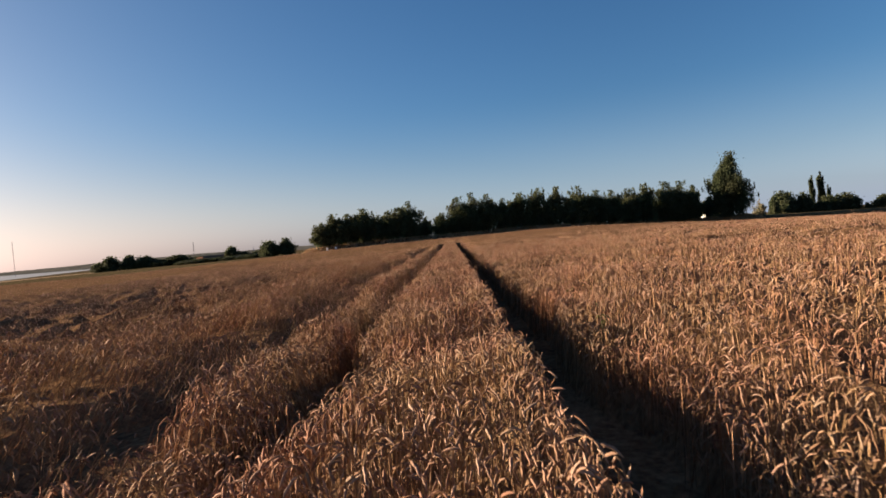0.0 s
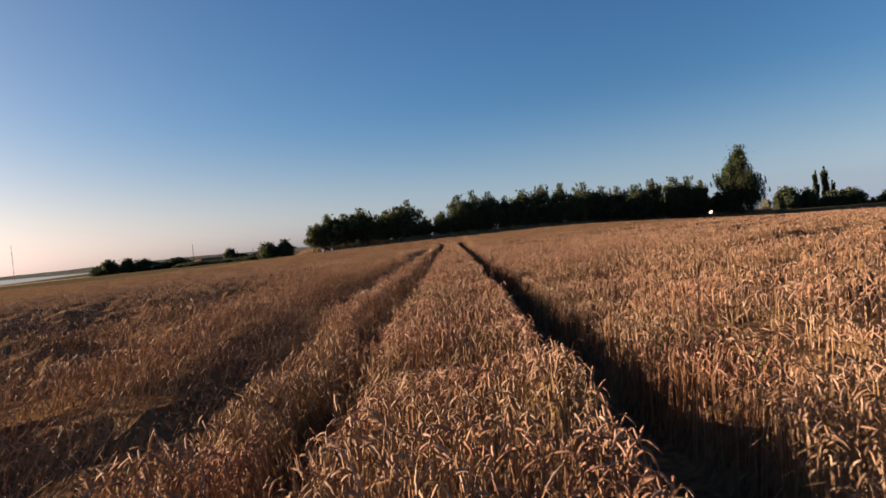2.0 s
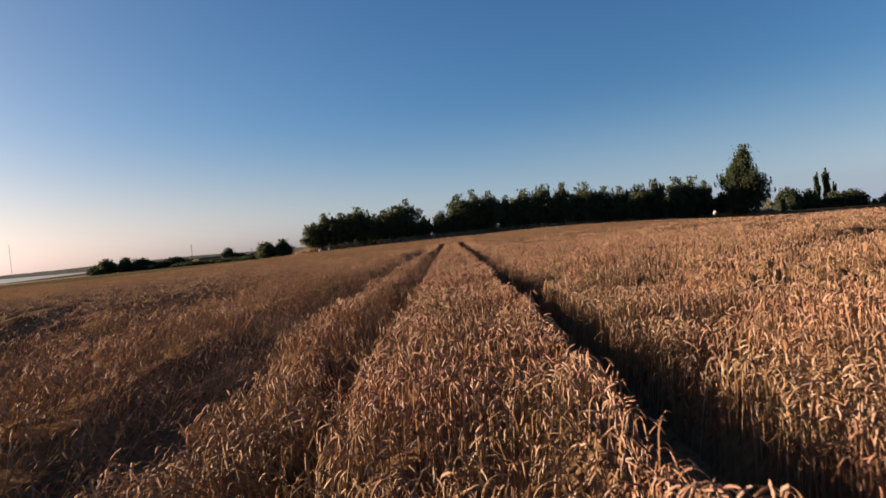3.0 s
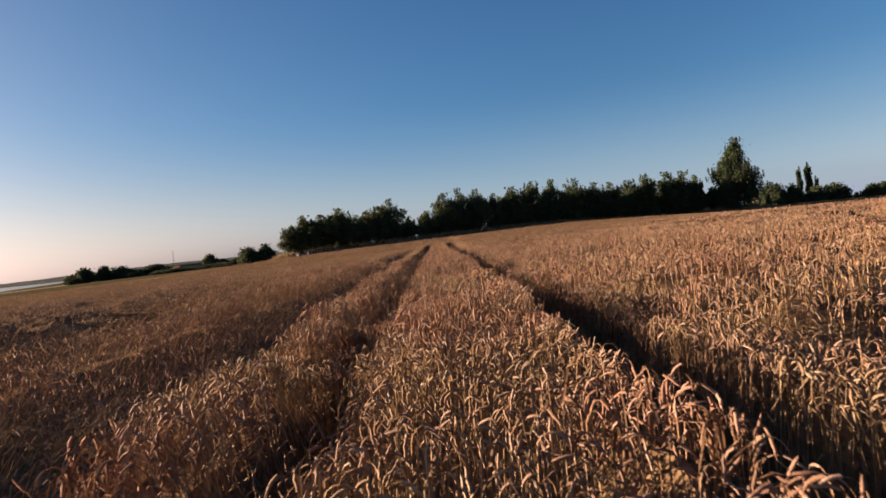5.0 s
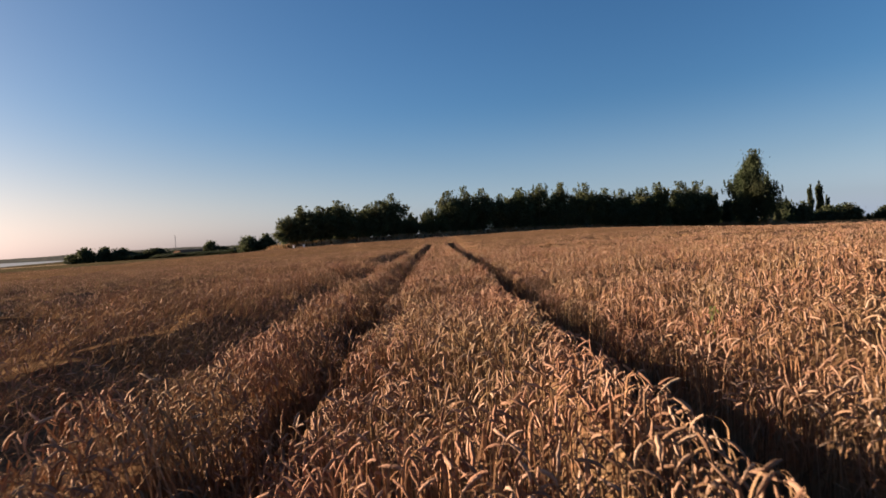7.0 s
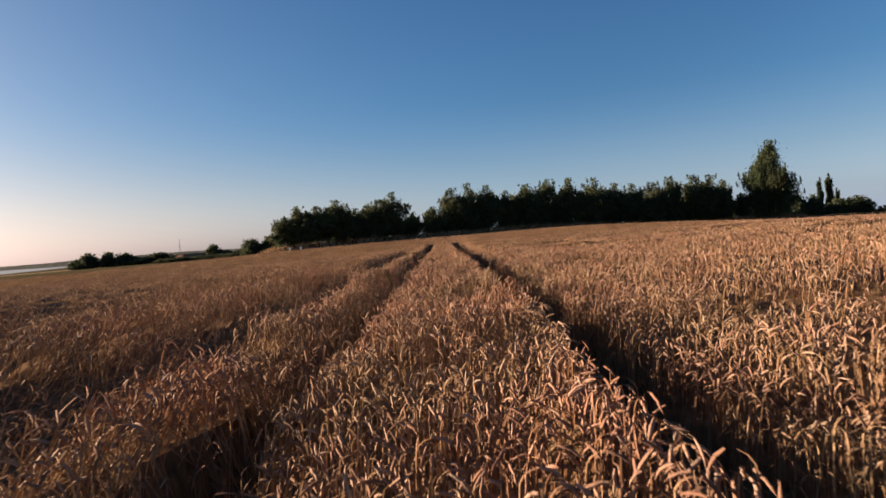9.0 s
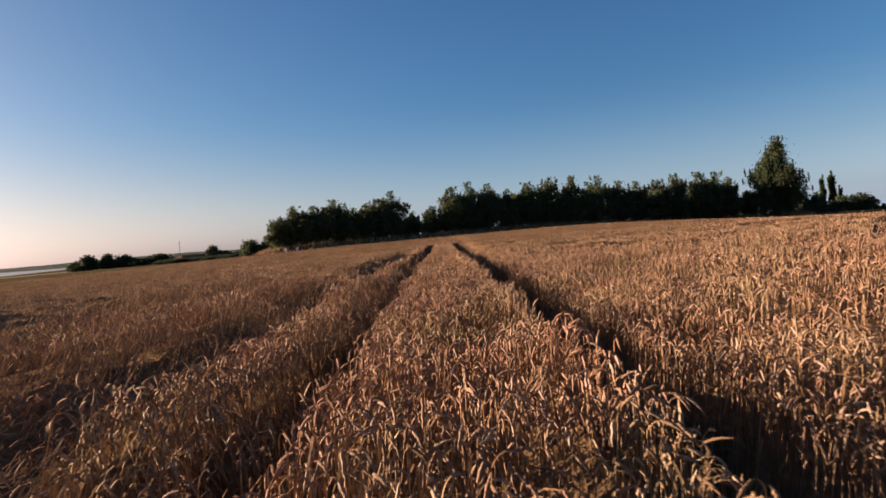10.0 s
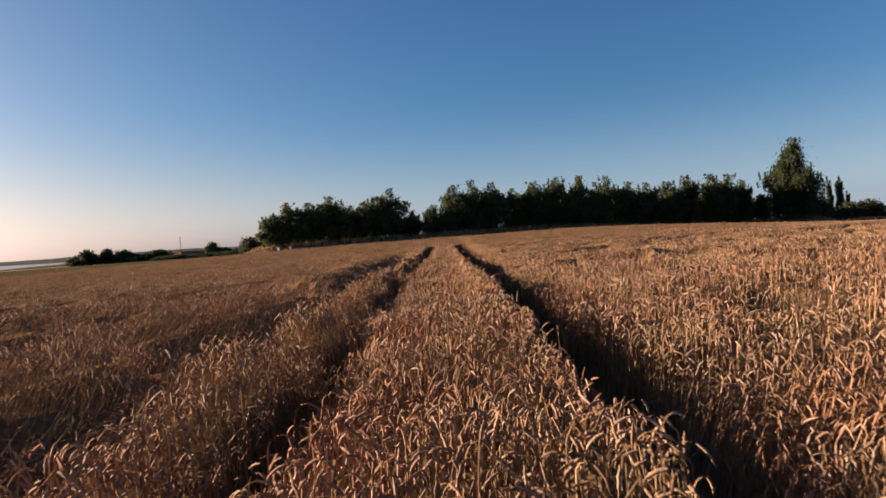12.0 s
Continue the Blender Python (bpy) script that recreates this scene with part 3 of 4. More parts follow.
# thatch of stems and leaves below the ears, open along the wheel tracks; its dark colour holds their shade
def thatch():
    cuts = []
    for a, b in TRAMS:
        cuts += [a - 0.30, a - 0.22, a - 0.14, a - 0.05, a, b - 0.17, b - 0.09, b - 0.04, b, b + 0.05, b + 0.14, b + 0.30]
    xs = np.array(sorted(set(np.round(np.concatenate([spread(-100, 95, -26, 24, 0.25, 1.12), cuts]), 3))))
    t = np.concatenate([np.arange(-40, -12, 1.4), np.arange(-12, -3, 0.5), np.arange(-3, 34, 0.25), np.arange(34.2, 60, 0.4)])
    u = np.linspace(0, 1, 26)[1:]
    ys = np.empty((len(t) + len(u) + 1, len(xs)))
    ys[: len(t)] = t[:, None]
    ys[len(t) : -1] = 60 + (far_edge(xs) - 60) * u[:, None]
    ys[-1] = far_edge(xs) + 0.1

    def height(x, y):
        far = np.maximum(step(3, 14, np.abs(x)), step(26, 40, y))
        z = crop_height(x, y) - 0.32 + 0.07 * far + 0.10 * step(26, 34, y) + 0.08 * step(1.5, 2.4, x) + 0.10 * (patch_c(x, y) - 0.5) * (1 - 0.8 * step(28, 50, y)) + 0.02 * step(34, 50, y)
        z = z - 0.14 * step(-1.7, -2.0, x) * (1 - step(30, 50, y)) - 0.07 * (1 - step(1.4, 2.2, np.abs(x - 0.2))) * (1 - step(26, 30, y))
        # raised under the sunny edge of the right wheel track, to block sun leaking through
        z = z + 0.19 * np.exp(-(((x - 0.46) / 0.11) ** 2)) * (1 - step(30, 45, y))
        z = z + 0.08 * step(-1.15, -1.25, x) * (1 - step(-1.6, -1.8, x)) * (1 - step(40, 55, y))
        # tufts
        open_crop = np.maximum(step(3.2, 4.5, np.abs(x + 0.5)), step(28, 34, y))
        fine = (1 - step(22, 30, np.abs(x))) * (1 - step(34, 50, y))
        z = z + open_crop * (0.02 + fine * np.random.default_rng(88).normal(0, 0.05, z.shape) * (1 - 0.75 * step(4, 10, np.hypot(x, 0.3 * y))))
        z = np.maximum(z, 0.12)
        for a, b in tram_sides(y):
            off = np.maximum(np.maximum(a - x, x - b), 0)
            z = np.where(y < TRAM_END, 0.02 + (z - 0.02) * step(0.0, 0.10, off), z)
        z[-1] = 0.02
        return ground_z(x, y) + z

    return sheet("straw_thatch", xs, ys, height, SHADED_CANOPY, smooth=False)


tagged(new("straw_thatch", thatch()), "dense straw and dry leaves below the wheat ears, their shade put into the colour", "wheat", kind="stuff")


# ---- trees ----
def leaf_mesh(name, centres, size, seed, material, upright=0.3):
    """Many small leaf sprays, turned at random."""
    r = np.random.default_rng(seed)
    n = len(centres)
    a = r.normal(size=(n, 3))
    a[:, 2] += upright * 2
    a /= np.linalg.norm(a, axis=1, keepdims=True)
    b = np.cross(a, r.normal(size=(n, 3)))
    b /= np.linalg.norm(b, axis=1, keepdims=True) + 1e-9
    s = size * r.uniform(0.6, 1.4, n)[:, None]
    v = np.stack([centres - a * s, centres + b * s * 0.7, centres + a * s - b * s * 0.4], 1)
    f = np.arange(3 * n).reshape(n, 3)
    return fill(name, v.reshape(-1, 3), [f], [material], smooth=False)


def limb_mesh(name, lines, seed):
    """Tapered limbs: each line is (points, radius at foot, radius at tip)."""
    verts, faces, count = [], [], 0
    for pts, r0, r1 in lines:
        pts = np.asarray(pts, float)
        k, sides = len(pts), 6
        rad = np.linspace(r0, r1, k)
        th = np.arange(sides) * 2 * math.pi / sides
        ring = np.stack([np.cos(th), np.sin(th), np.zeros(sides)], 1)
        verts.append((pts[:, None] + rad[:, None, None] * ring).reshape(-1, 3))
        faces.append(np.array([[count + i * sides + j, count + i * sides + (j + 1) % sides, count + (i + 1) * sides + (j + 1) % sides, count + (i + 1) * sides + j] for i in range(k - 1) for j in range(sides)]))
        count += k * sides
    return fill(name, np.concatenate(verts), [np.concatenate(faces)], [BARK])


def tree(name, label, h, w, seed, style, material, leaves, spray, foot=0.1, group=""):
    """A tree h high and w wide, on an Empty at its foot: trunk with limbs, and a crown of leaf sprays."""
    r = np.random.default_rng(seed)
    root = tagged(new(name), label, "tree", group)
    lines = [([(0, 0, -0.3), (r.normal(0, 0.1), r.normal(0, 0.1), h * 0.35), (r.normal(0, 0.2), r.normal(0, 0.2), h * 0.85)], 0.022 * h, 0.02)]
    tips = []
    n_limb = {"bushy": 26, "tall": 46, "spire": 22, "round": 20}[style]
    for i in range(n_limb):
        u = (i + 0.5) / n_limb
        ang = r.uniform(0, 2 * math.pi)
        if style == "spire":
            z0, out, rise = h * (0.05 + 0.6 * u), w * 0.42 * r.uniform(0.5, 1), h * r.uniform(0.22, 0.34)
        elif style == "tall":
            prof = min(1.0, 1.75 * (1 - u) ** 0.75) * (0.7 + 0.3 * min(1, u * 6))
            z0, out, rise = h * (foot + 0.66 * u), w * 0.5 * prof * r.uniform(0.65, 1.05), h * r.uniform(0.08, 0.2)
        elif style == "bushy":
            prof = max(0.35, 1 - abs(1.5 * u - 0.62) ** 2.6)
            z0, out, rise = h * (foot + 0.60 * u), w * 0.5 * prof * r.uniform(0.55, 1.05), h * r.uniform(0.04, 0.24)
        else:
            prof = max(0.45, 1 - abs(1.6 * u - 0.6) ** 2.4)
            z0, out, rise = h * (foot + 0.65 * u), w * 0.5 * prof * r.uniform(0.6, 1), h * r.uniform(0.03, 0.14)
        top = min(h * 0.97, z0 + rise)
        tip = np.array([math.cos(ang) * out, math.sin(ang) * out, top])
        a = np.array([0, 0, z0])
        mid = a * 0.45 + tip * 0.55 + np.array([0, 0, -0.03 * h])
        lines.append(([a, mid, tip], 0.006 * h, 0.01))
        tips.append((a, mid, tip))
    crest = 0.86 if style == "round" else 0.99
    tips.append((np.array([0, 0, h * 0.5]), np.array([0, 0, h * 0.7]), np.array([0, 0, h * crest])))
    part("trunk", limb_mesh(name + "_trunk", lines, seed), root)
    per = leaves // len(tips)
    pts = []
    for a, mid, tip in tips:
        t = r.beta(2.2, 1.2, per)[:, None]
        p = np.where(t < 0.5, a + (mid - a) * t * 2, mid + (tip - mid) * (t * 2 - 1))
        wide = {"round": 0.12, "spire": 0.10}.get(style, 0.085) * w + 0.05
        q = r.normal(0, 1, (per, 3)) * wide * (1.25 - 0.85 * t)
        q[:, 2] *= 1.5
        pts.append(p + q)
        if style in ("bushy", "tall"):
            # upright leading shoots that fray the outline
            for _ in range(3):
                s = r.normal(0, 0.06 * w, 3) + tip
                k = max(4, per // 14)
                g = np.linspace(0, 1, k)[:, None] * np.array([r.normal(0, 0.15), r.normal(0, 0.15), 1.0]) * h * r.uniform(0.05, 0.13)
                pts.append(s + g + r.normal(0, 0.05, (k, 3)))
    pts = np.concatenate(pts)
    pts = pts[(pts[:, 2] > foot * h * 0.7) & (pts[:, 2] < h * 1.03)]
    part("crown", leaf_mesh(name + "_crown", pts, spray, seed + 1, material), root)
    return root


def stand(root, x, y, turn=0.0, size=1.0, wide=1.0):
    root.matrix_basis = Matrix.LocRotScale((x, y, float(ground_z(x, y)) - 0.02), Euler((0, 0, turn)), (size * wide, size * wide, size))


# the wood at the end of the field: place, height of the top, width of each tree
WOOD = [
    (-22.3, 91.4, 5.6, 5.0), (-20.8, 92.2, 7.2, 5.0), (-18.4, 93.4, 7.1, 5.0), (-15.4, 93.9, 7.9, 6.0), (-12.9, 95.6, 6.6, 4.6),
    (-9.4, 95.9, 7.7, 5.6), (-7.3, 96.9, 8.7, 4.8), (-4.8, 98.6, 5.0, 4.2), (-1.4, 98.8, 6.3, 3.6), (2.0, 100.0, 9.0, 5.2),
    (4.5, 101.0, 9.7, 4.6), (7.7, 101.6, 9.3, 5.2), (10.9, 103.2, 8.3, 4.0), (14.4, 104.0, 9.2, 6.0), (18.3, 105.3, 9.9, 5.0),
    (22.3, 106.5, 10.0, 5.6), (27.2, 108.2, 9.9, 5.8), (31.3, 109.6, 8.9, 5.2), (34.6, 110.6, 8.6, 5.8), (39.2, 112.2, 8.8, 5.8),
    (43.0, 113.4, 9.7, 5.6), (47.6, 115.0, 9.8, 6.2), (51.8, 116.4, 9.7, 5.6), (55.0, 117.4, 8.5, 3.6), (56.8, 121.5, 9.0, 4.2),
]
LABEL = "dark green broadleaf tree with upright shoots in the wood's edge"
back_tree = tree("wood_tree", "dark green broadleaf tree deeper in the wood", 7.5, 5.5, 60, "bushy", LEAF, 2400, 0.33, 0.04, "trees of the wood")
made = []
for i in range(6):
    made.append(tree("wood_tree", LABEL, 7.5, 5.5, 40 + i, "bushy", LEAF, 7600, 0.17, 0.05, "trees of the wood"))
for i, (x, y, top, w) in enumerate(WOOD):
    root = made[i] if i < 6 else copy_thing(made[(i * 5 + 2) % 6], Matrix())
    h = top - float(ground_z(x, y))
    stand(root, x, y, 1.3 * i, h / 7.5, (1.1 + 0.12 * (i * 7 % 5 - 2) / 2 + 0.1) * w / 5.5 * 7.5 / h)
r = np.random.default_rng(77)
for i in range(22):
    # second row, behind
    x = -19 + 3.5 * i + r.uniform(-1, 1)
    y = 98.5 + 0.333 * (x + 24) + r.uniform(-1, 2)
    stand(back_tree if i == 0 else copy_thing(back_tree, Matrix()), x, y, 2.1 * i, r.uniform(0.60, 0.82) if -7 > x or x > 1 else 0.5, r.uniform(1.0, 1.25))

SHRUB = "low dark shrub under the trees of the wood"
low = tree("shrub", SHRUB, 2.0, 3.2, 90, "round", LEAF, 1100, 0.19, 0.02, "shrubs under the wood")
for i in range(44):
    x = -22.5 + 1.8 * i + r.uniform(-0.8, 0.8)
    root = low if i == 0 else copy_thing(low, Matrix())
    stand(root, x, 93.8 + 0.333 * (x + 24) + r.uniform(-0.5, 2.0), 1.7 * i, r.uniform(0.5, 0.95))

pale = tree("shrub", "pale grey-green shrub beside the tall poplar", 3.6, 2.6, 95, "bushy", LEAF_PALE, 1500, 0.16, 0.02)
stand(pale, 117.5, 200.0, 0.6, 2.2, 0.8)
tall = tree("poplar_tree", "tall olive-green poplar tree standing alone by the field", 13.6, 10.4, 120, "tall", LEAF_OLIVE, 34000, 0.20, 0.04)
stand(tall, 59.9, 111.0, 0.0, (14.7 - float(ground_z(59.9, 111.0))) / 13.6, 0.83)

# three slender poplars far behind
spire = tree("lombardy_poplar", "slender dark lombardy poplar far across the fields", 22.0, 4.6, 130, "spire", LEAF_OLIVE, 8000, 0.42, 0.04, "row of lombardy poplars")
stand(spire, 217.3, 317.0, 0.0, 1.12, 0.72)
stand(copy_thing(spire, Matrix()), 222.8, 317.5, 2.0, 1.20, 0.85)
stand(copy_thing(spire, Matrix()), 227.6, 318.5, 4.0, 0.82, 0.95)

# round trees and hedges in the distance
far_tree = tree("field_tree", "round dark green tree far across the fields", 12.0, 13.0, 140, "round", LEAF_OLIVE, 3200, 0.75, 0.03, "distant trees")
far_tree_b = tree("field_tree", "round dark green tree far across the fields", 12.0, 12.0, 141, "round", LEAF_OLIVE, 3200, 0.75, 0.03, "distant trees")
DISTANT = [
    # x, y, top, width
    (176.0, 280, 11.6, 11), (182.0, 284, 10.6, 9), (187.5, 281, 10.2, 8), (197.0, 282, 5.2, 12), (203.5, 284, 7.6, 12),
    (210.0, 282, 8.2, 13), (214.0, 280, 4.0, 5), (220.5, 280, 2.4, 3.6), (229.0, 280, 6.0, 9), (238.0, 283, 6.5, 10),
    (60.7, 121.5, 6.2, 3.0), (90.0, 184, 7.0, 8), (69.6, 135, 6.3, 6), (161.0, 262, 9.0, 5), (169.0, 268, 5.0, 8), (259.0, 290, 5.0, 13), (276.0, 296, 6.0, 10),
    (-441.0, 652, 4.5, 18), (-425.0, 650, 11.5, 22), (-402.0, 650, 11.5, 19), (-381.0, 650, 9.0, 24), (-364.0, 655, 3.0, 26),
    (-340.0, 648, 7.0, 34), (-318.0, 655, 3.0, 30), (-352.0, 640, 1.0, 30), (-268.0, 560, 0.5, 26), (-290.0, 600, 1.0, 30), (-209.5, 500, 9.6, 12), (-199.0, 502, 4.2, 14), (-186.0, 505, 3.8, 16),
    (-138.5, 400, 10.0, 15), (-126.0, 402, 11.2, 12), (-229.0, 480, 0.4, 24), (-212.0, 480, 0.6, 20), (-247.0, 490, 0.0, 22),
    (-193.0, 470, 0.8, 22), (-175.0, 450, 0.8, 20), (-160.0, 430, 1.0, 18), (-300.0, 610, -0.5, 34), (-275.0, 560, -0.3, 30),
]
for i, (x, y, top, w) in enumerate(DISTANT):
    base = (far_tree, far_tree_b)[i % 3 == 1]
    root = base if i < 2 else copy_thing(base, Matrix())
    h = top - float(ground_z(x, y))
    stand(root, x, y, 1.9 * i, h / 12.0, 1.2 * w / 12.5 * 12.0 / h)


# ---- masts, houses, posts ----
STEEL = surface("weathered_steel", [(0.16, 0.15, 0.15), (0.22, 0.20, 0.20), (0.30, 0.27, 0.26)], 0.3, 0.5, 0.1)


def mast(label, x, y, top, w):
    """A lattice mast: three legs and cross bracing on an Empty."""
    z0 = float(ground_z(x, y)) if x > -600 else SEA
    h = top - z0
    root = tagged(new("radio_mast"), label, "mast", "masts on the skyline")
    root.location = (x, y, z0 - 0.3)
    feet = [Vector((math.cos(a) * w, math.sin(a) * w, 0)) for a in (0.3, 2.4, 4.5)]
    for p in feet:
        bm = bmesh.new()
        box(bm, p.x - 0.22 * w, p.x + 0.22 * w, p.y - 0.22 * w, p.y + 0.22 * w, 0, h)
        part("leg", from_bm("mast_leg", bm, STEEL), root)
    bm = bmesh.new()
    steps = 18
    for i in range(steps):
        for a, c in ((0, 1), (1, 2), (2, 0)):
            p, q = feet[a] + Vector((0, 0, h * i / steps)), feet[c] + Vector((0, 0, h * (i + 1) / steps))
            o = Vector((0, 0, 0.25 * w))
            s = Vector((0.06 * w, 0.06 * w, 0))
            bm.faces.new([bm.verts.new(v) for v in (p - s, p + s + o, q + s + o, q - s)])
    part("bracing", from_bm("mast_bracing", bm, STEEL), root)


mast("tall grey lattice radio mast beyond the sea", -1260.3, 1500.0, 92.0, 0.5)
mast("grey lattice radio mast behind distant houses", -737.0, 1500.0, 47.0, 0.8)
mast("short grey lattice mast far on the skyline", -565.0, 1500.0, 21.5, 0.8)

TAN = surface("weathered_tan_wall", [(0.20, 0.14, 0.10), (0.28, 0.20, 0.14), (0.36, 0.27, 0.19)], 0.8, 0.85, 0.1)
WHITE = surface("white_rendered_wall", [(0.62, 0.60, 0.56), (0.74, 0.72, 0.68), (0.80, 0.79, 0.76)], 0.8, 0.8, 0.1)
TILE = surface("red_brown_roof_tiles", [(0.09, 0.05, 0.036), (0.14, 0.08, 0.056), (0.19, 0.115, 0.08)], 1.2, 0.8, 0.4, 6.0, (1, 1, 3))
PANE = nodes_of("dark_window_glass")
PANE[3].inputs["Base Color"].default_value, PANE[3].inputs["Roughness"].default_value = (0.02, 0.025, 0.03, 1), 0.08
PANE = PANE[0]


def house(label, x, y, turn, long, deep, eaves, ridge, wall_material=None, roof_material=None, windows=3):
    """A gabled house: walls, overhanging roof, door, windows with panes."""
    root = tagged(new("house"), label, "house", "distant houses")
    root.matrix_basis = pose(x, y, float(ground_z(x, y)) - 0.1, 0, 0, turn)
    bm = bmesh.new()
    prof = [(-deep / 2, 0), (deep / 2, 0), (deep / 2, eaves), (0, ridge), (-deep / 2, eaves)]
    a = [bm.verts.new((-long / 2, p, z)) for p, z in prof]
    c = [bm.verts.new((long / 2, p, z)) for p, z in prof]
    bm.faces.new(a)
    bm.faces.new(c[::-1])
    for i in range(5):
        bm.faces.new([a[i], c[i], c[(i + 1) % 5], a[(i + 1) % 5]])
    part("wall", from_bm("house_wall", bm, wall_material or WHITE), root)
    bm = bmesh.new()
    for s in (-1, 1):
        o = 0.35
        low_edge, slope = (s * (deep / 2 + o), eaves - o * (ridge - eaves) / (deep / 2)), (0, ridge)
        v = [bm.verts.new((px, p, z + dz)) for dz in (0.03, 0.17) for px in (-long / 2 - 0.3, long / 2 + 0.3) for p, z in (low_edge, slope)]
        for f in ((0, 1, 3, 2), (4, 5, 7, 6), (0, 1, 5, 4), (2, 3, 7, 6), (0, 2, 6, 4), (1, 3, 7, 5)):
            bm.faces.new([v[i] for i in f])
    part("roof", from_bm("house_roof", bm, roof_material or TILE), root)
    for i in range(windows):
        wx = -long / 2 + long * (i + 0.5) / windows
        bm = bmesh.new()
        box(bm, wx - 0.55, wx + 0.55, -deep / 2 - 0.04, -deep / 2 + 0.02, 0.9, 2.1)
        win = part("window", from_bm("house_window", bm, WHITE), root)
        bm = bmesh.new()
        box(bm, wx - 0.47, wx + 0.47, -deep / 2 - 0.06, -deep / 2 - 0.043, 0.98, 2.02)
        part("pane", from_bm("house_pane", bm, PANE), win)
    return root


house("small white gabled shed half hidden between trees", 82.7, 170.0, 92, 1.8, 1.2, 1.2, 2.0, None, WHITE, 1)
house("white cottage with red-brown roof behind the wood", 18.4, 131.0, 8, 5.4, 4.0, 2.2, 3.6, WHITE, None, 3)
house("long farmhouse with red-brown roof far off", -229.0, 505.0, 10, 20.0, 8.0, 3.6, 6.4, TAN, None, 4)
house("small far farmhouse with brown roof", -246.0, 515.0, -20, 10.0, 8.0, 3.4, 6.0, TAN, None, 3)

PAINT = surface("white_post_paint", [(0.66, 0.65, 0.62), (0.78, 0.77, 0.75), (0.82, 0.81, 0.80)], 4.0, 0.6, 0.1)


def marker_post(x, y):
    root = tagged(new("marker_post"), "short white marker post at the edge of the field", "post", "white marker posts")
    root.location = (x, y, float(ground_z(x, y)) - 0.05)
    bm = bmesh.new()
    box(bm, -0.12, 0.12, -0.1, 0.1, 0, 1.02)
    bmesh.ops.bevel(bm, geom=bm.edges[:], offset=0.02, segments=1, affect="EDGES")
    part("post", from_bm("marker_post_body", bm, PAINT), root)
    bm = bmesh.new()
    box(bm, -0.18, 0.18, -0.14, 0.14, 1.02, 1.08)
    part("cap", from_bm("marker_post_cap", bm, PAINT), root)


marker_post(-21.2, 88.9)
marker_post(-19.8, 89.3)


# ---- rough grass on the verge below the trees ----
GRASS = plant("dry_verge_grass", [(0, (0.20, 0.12, 0.075)), (0.5, (0.32, 0.20, 0.125)), (1, (0.43, 0.29, 0.18))], 0.8, 0.15, 3.0, (0.10, 0.08, 0.04))
r = np.random.default_rng(55)
k = 9000
x = r.uniform(-26, 64, k)
y = far_edge(x) + r.uniform(0.0, 5.5, k)
z = ground_z(x, y)
a, hgt = r.uniform(0, math.pi, k), r.uniform(0.15, 0.6, k)
d = np.stack([np.cos(a), np.sin(a), np.zeros(k)], 1) * 0.07
tip = np.stack([x + r.normal(0, 0.1, k), y + r.normal(0, 0.1, k), z + hgt], 1)
foot = np.stack([x, y, z - 0.05], 1)
v = np.stack([foot - d, foot + d, tip + d * 0.15, tip - d * 0.15], 1).reshape(-1, 3)
tagged(new("verge_grass", fill("verge_grass", v, [np.arange(4 * k).reshape(k, 4)], [GRASS], smooth=False)), "dry brown rough grass along the edge of the field", "grass", kind="stuff")


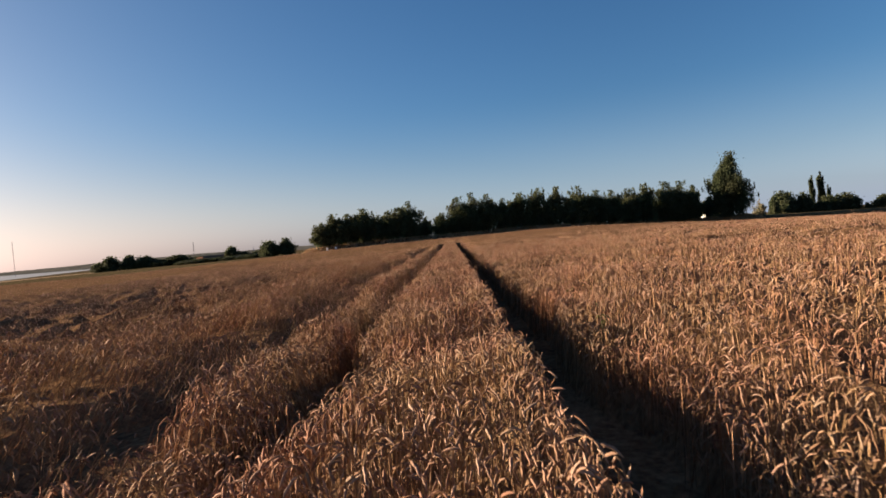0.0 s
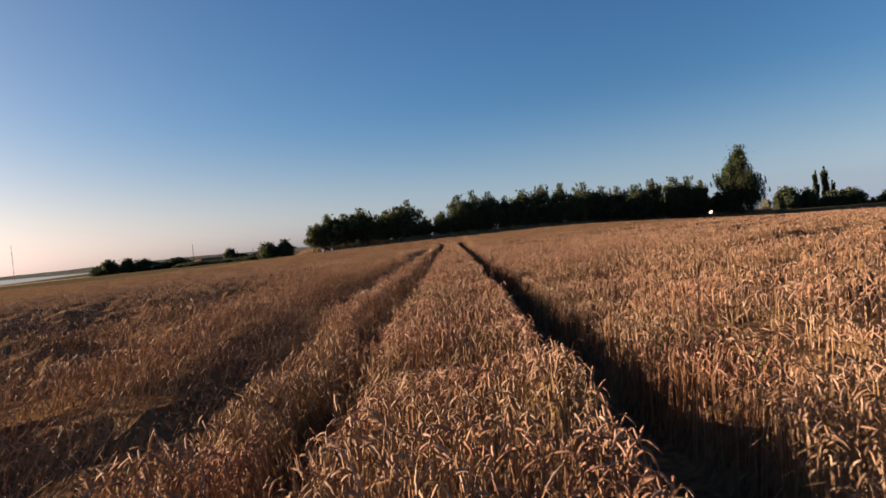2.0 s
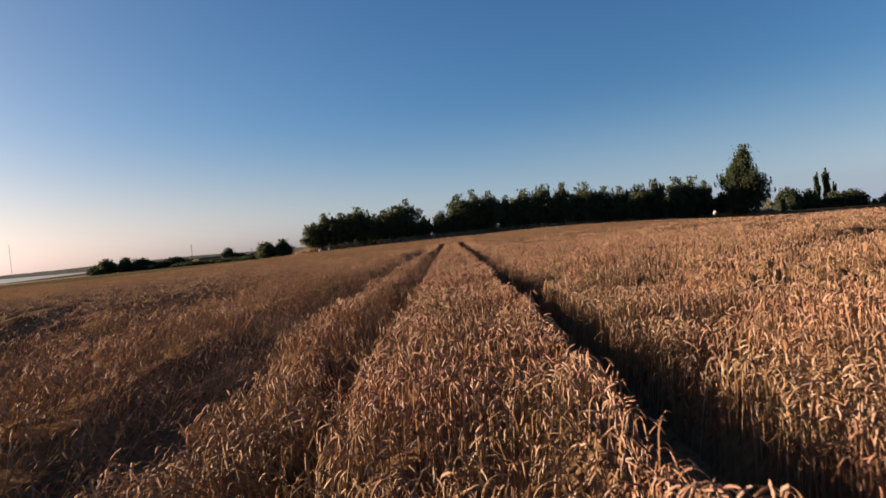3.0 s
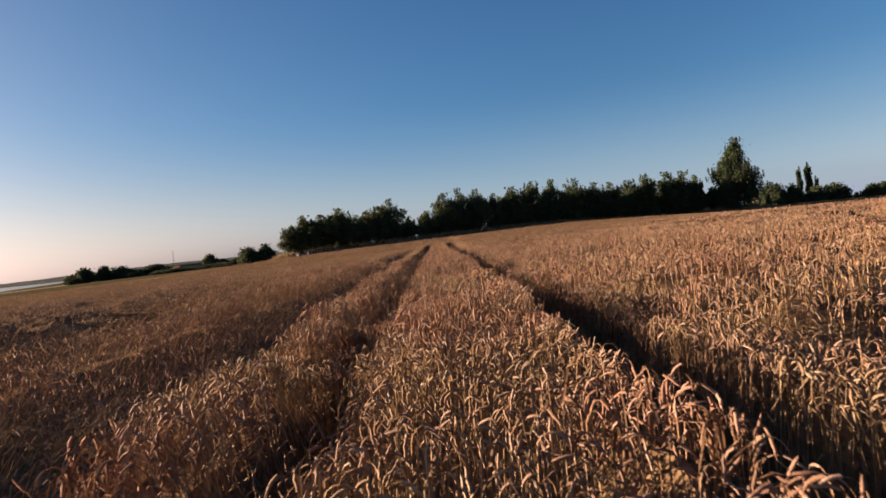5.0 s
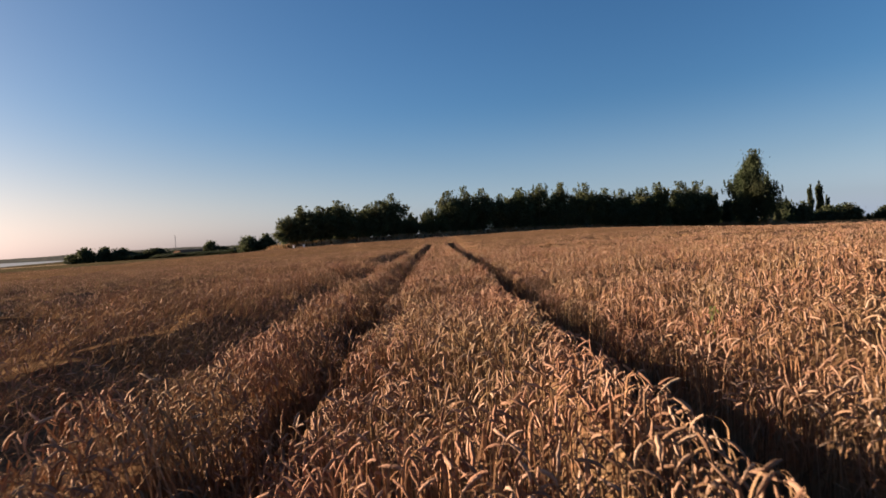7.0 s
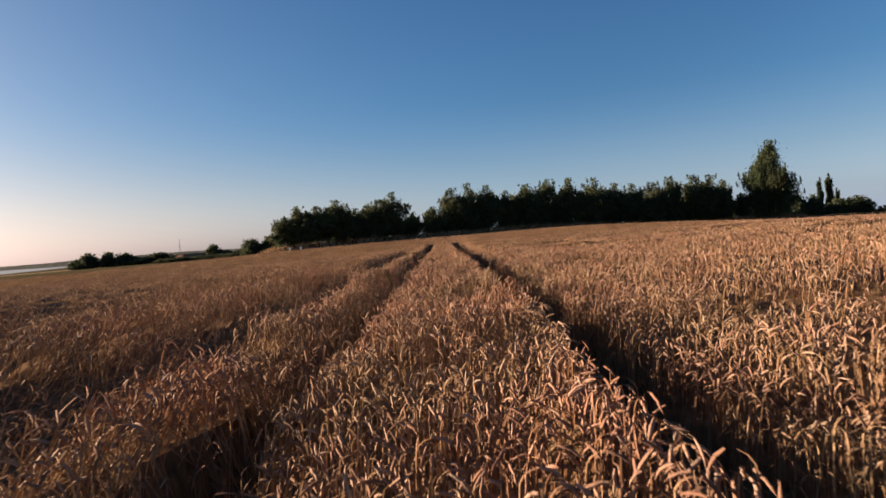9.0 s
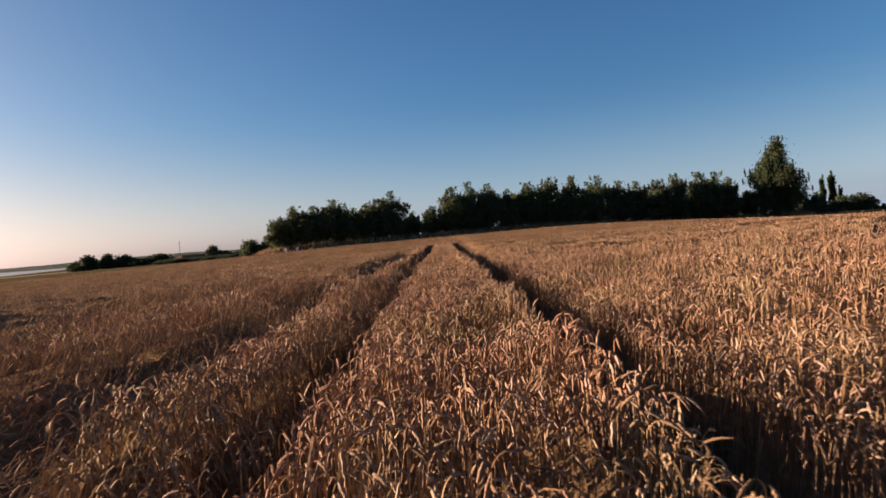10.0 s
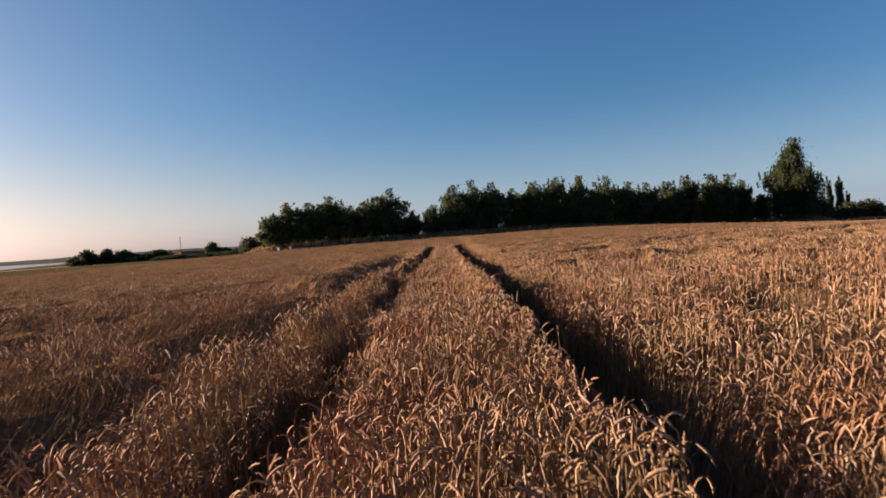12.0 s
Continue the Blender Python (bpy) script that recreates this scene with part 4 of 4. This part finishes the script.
# tall golden grass on the open bank before the lone poplar
GOLD = plant("golden_bank_grass", [(0, (0.16, 0.095, 0.05)), (0.5, (0.26, 0.155, 0.085)), (1, (0.36, 0.235, 0.14))], 0.85, 0.05, 3.0, (0.12, 0.08, 0.045))
k = 5200
x = r.uniform(50, 66, k)
y = far_edge(x) + r.uniform(-0.4, 4.5, k)
z = ground_z(x, y)
a, hgt = r.uniform(0, math.pi, k), r.uniform(0.35, 0.95, k) * step(50, 53, x) * (1 - 0.5 * step(60, 66, x))
d = np.stack([np.cos(a), np.sin(a), np.zeros(k)], 1) * 0.06
tip = np.stack([x + r.normal(0, 0.15, k), y + r.normal(0, 0.15, k), z + hgt], 1)
foot = np.stack([x, y, z - 0.05], 1)
v = np.stack([foot - d, foot + d, tip + d * 0.3, tip - d * 0.3], 1).reshape(-1, 3)
tagged(new("bank_grass", fill("bank_grass", v, [np.arange(4 * k).reshape(k, 4)], [GOLD], smooth=False)), "tall golden dry grass on the bank below the poplar", "grass", kind="stuff")


# ---- green weeds among the wheat ----
WEED = plant("green_weed_leaves", [(0, (0.05, 0.06, 0.02)), (0.6, (0.08, 0.09, 0.03)), (1, (0.12, 0.12, 0.05))], 0.6, 0.2, 40.0, (0.10, 0.08, 0.04), 3.0)


def weed(x, y, h, seed):
    """A leafy weed: thin stem, narrow drooping leaves."""
    r = np.random.default_rng(seed)
    root = tagged(new("weed"), "small green leafy weed standing among the wheat", "weed", "weeds in the crop")
    root.location = (x, y, float(ground_z(x, y)))
    line = np.array([(0, 0, -0.03), (r.normal(0, 0.01), r.normal(0, 0.01), h * 0.5), (r.normal(0, 0.03), r.normal(0, 0.03), h)])
    part("stem", limb_mesh("weed_stem", [(line, 0.004, 0.0015)], seed), root)
    k = 26
    u = r.uniform(0.35, 1.0, k)
    foot = np.stack([np.interp(u, (0, 0.5, 1), line[:, i]) for i in range(3)], 1)
    a = r.uniform(0, 2 * math.pi, k)
    out = np.stack([np.cos(a), np.sin(a), np.zeros(k)], 1)
    wide = np.stack([-np.sin(a), np.cos(a), np.zeros(k)], 1) * 0.009
    ln = r.uniform(0.05, 0.12, k)[:, None]
    up = np.array([0, 0, 1.0])
    mid = foot + out * ln * 0.5 + up * ln * 0.45
    tip = foot + out * ln + up * ln * r.uniform(-0.2, 0.6, k)[:, None]
    v = np.stack([foot, mid - wide, tip, mid + wide], 1).reshape(-1, 3)
    part("leaves", fill("weed_leaves", v, [np.arange(4 * k).reshape(k, 4)], [WEED], smooth=False), root)


for i, (x, y, h) in enumerate([(1.65, 4.9, 0.74), (1.55, 3.1, 0.78), (1.8, 15.2, 0.76)]):
    weed(x, y, h, 300 + i)
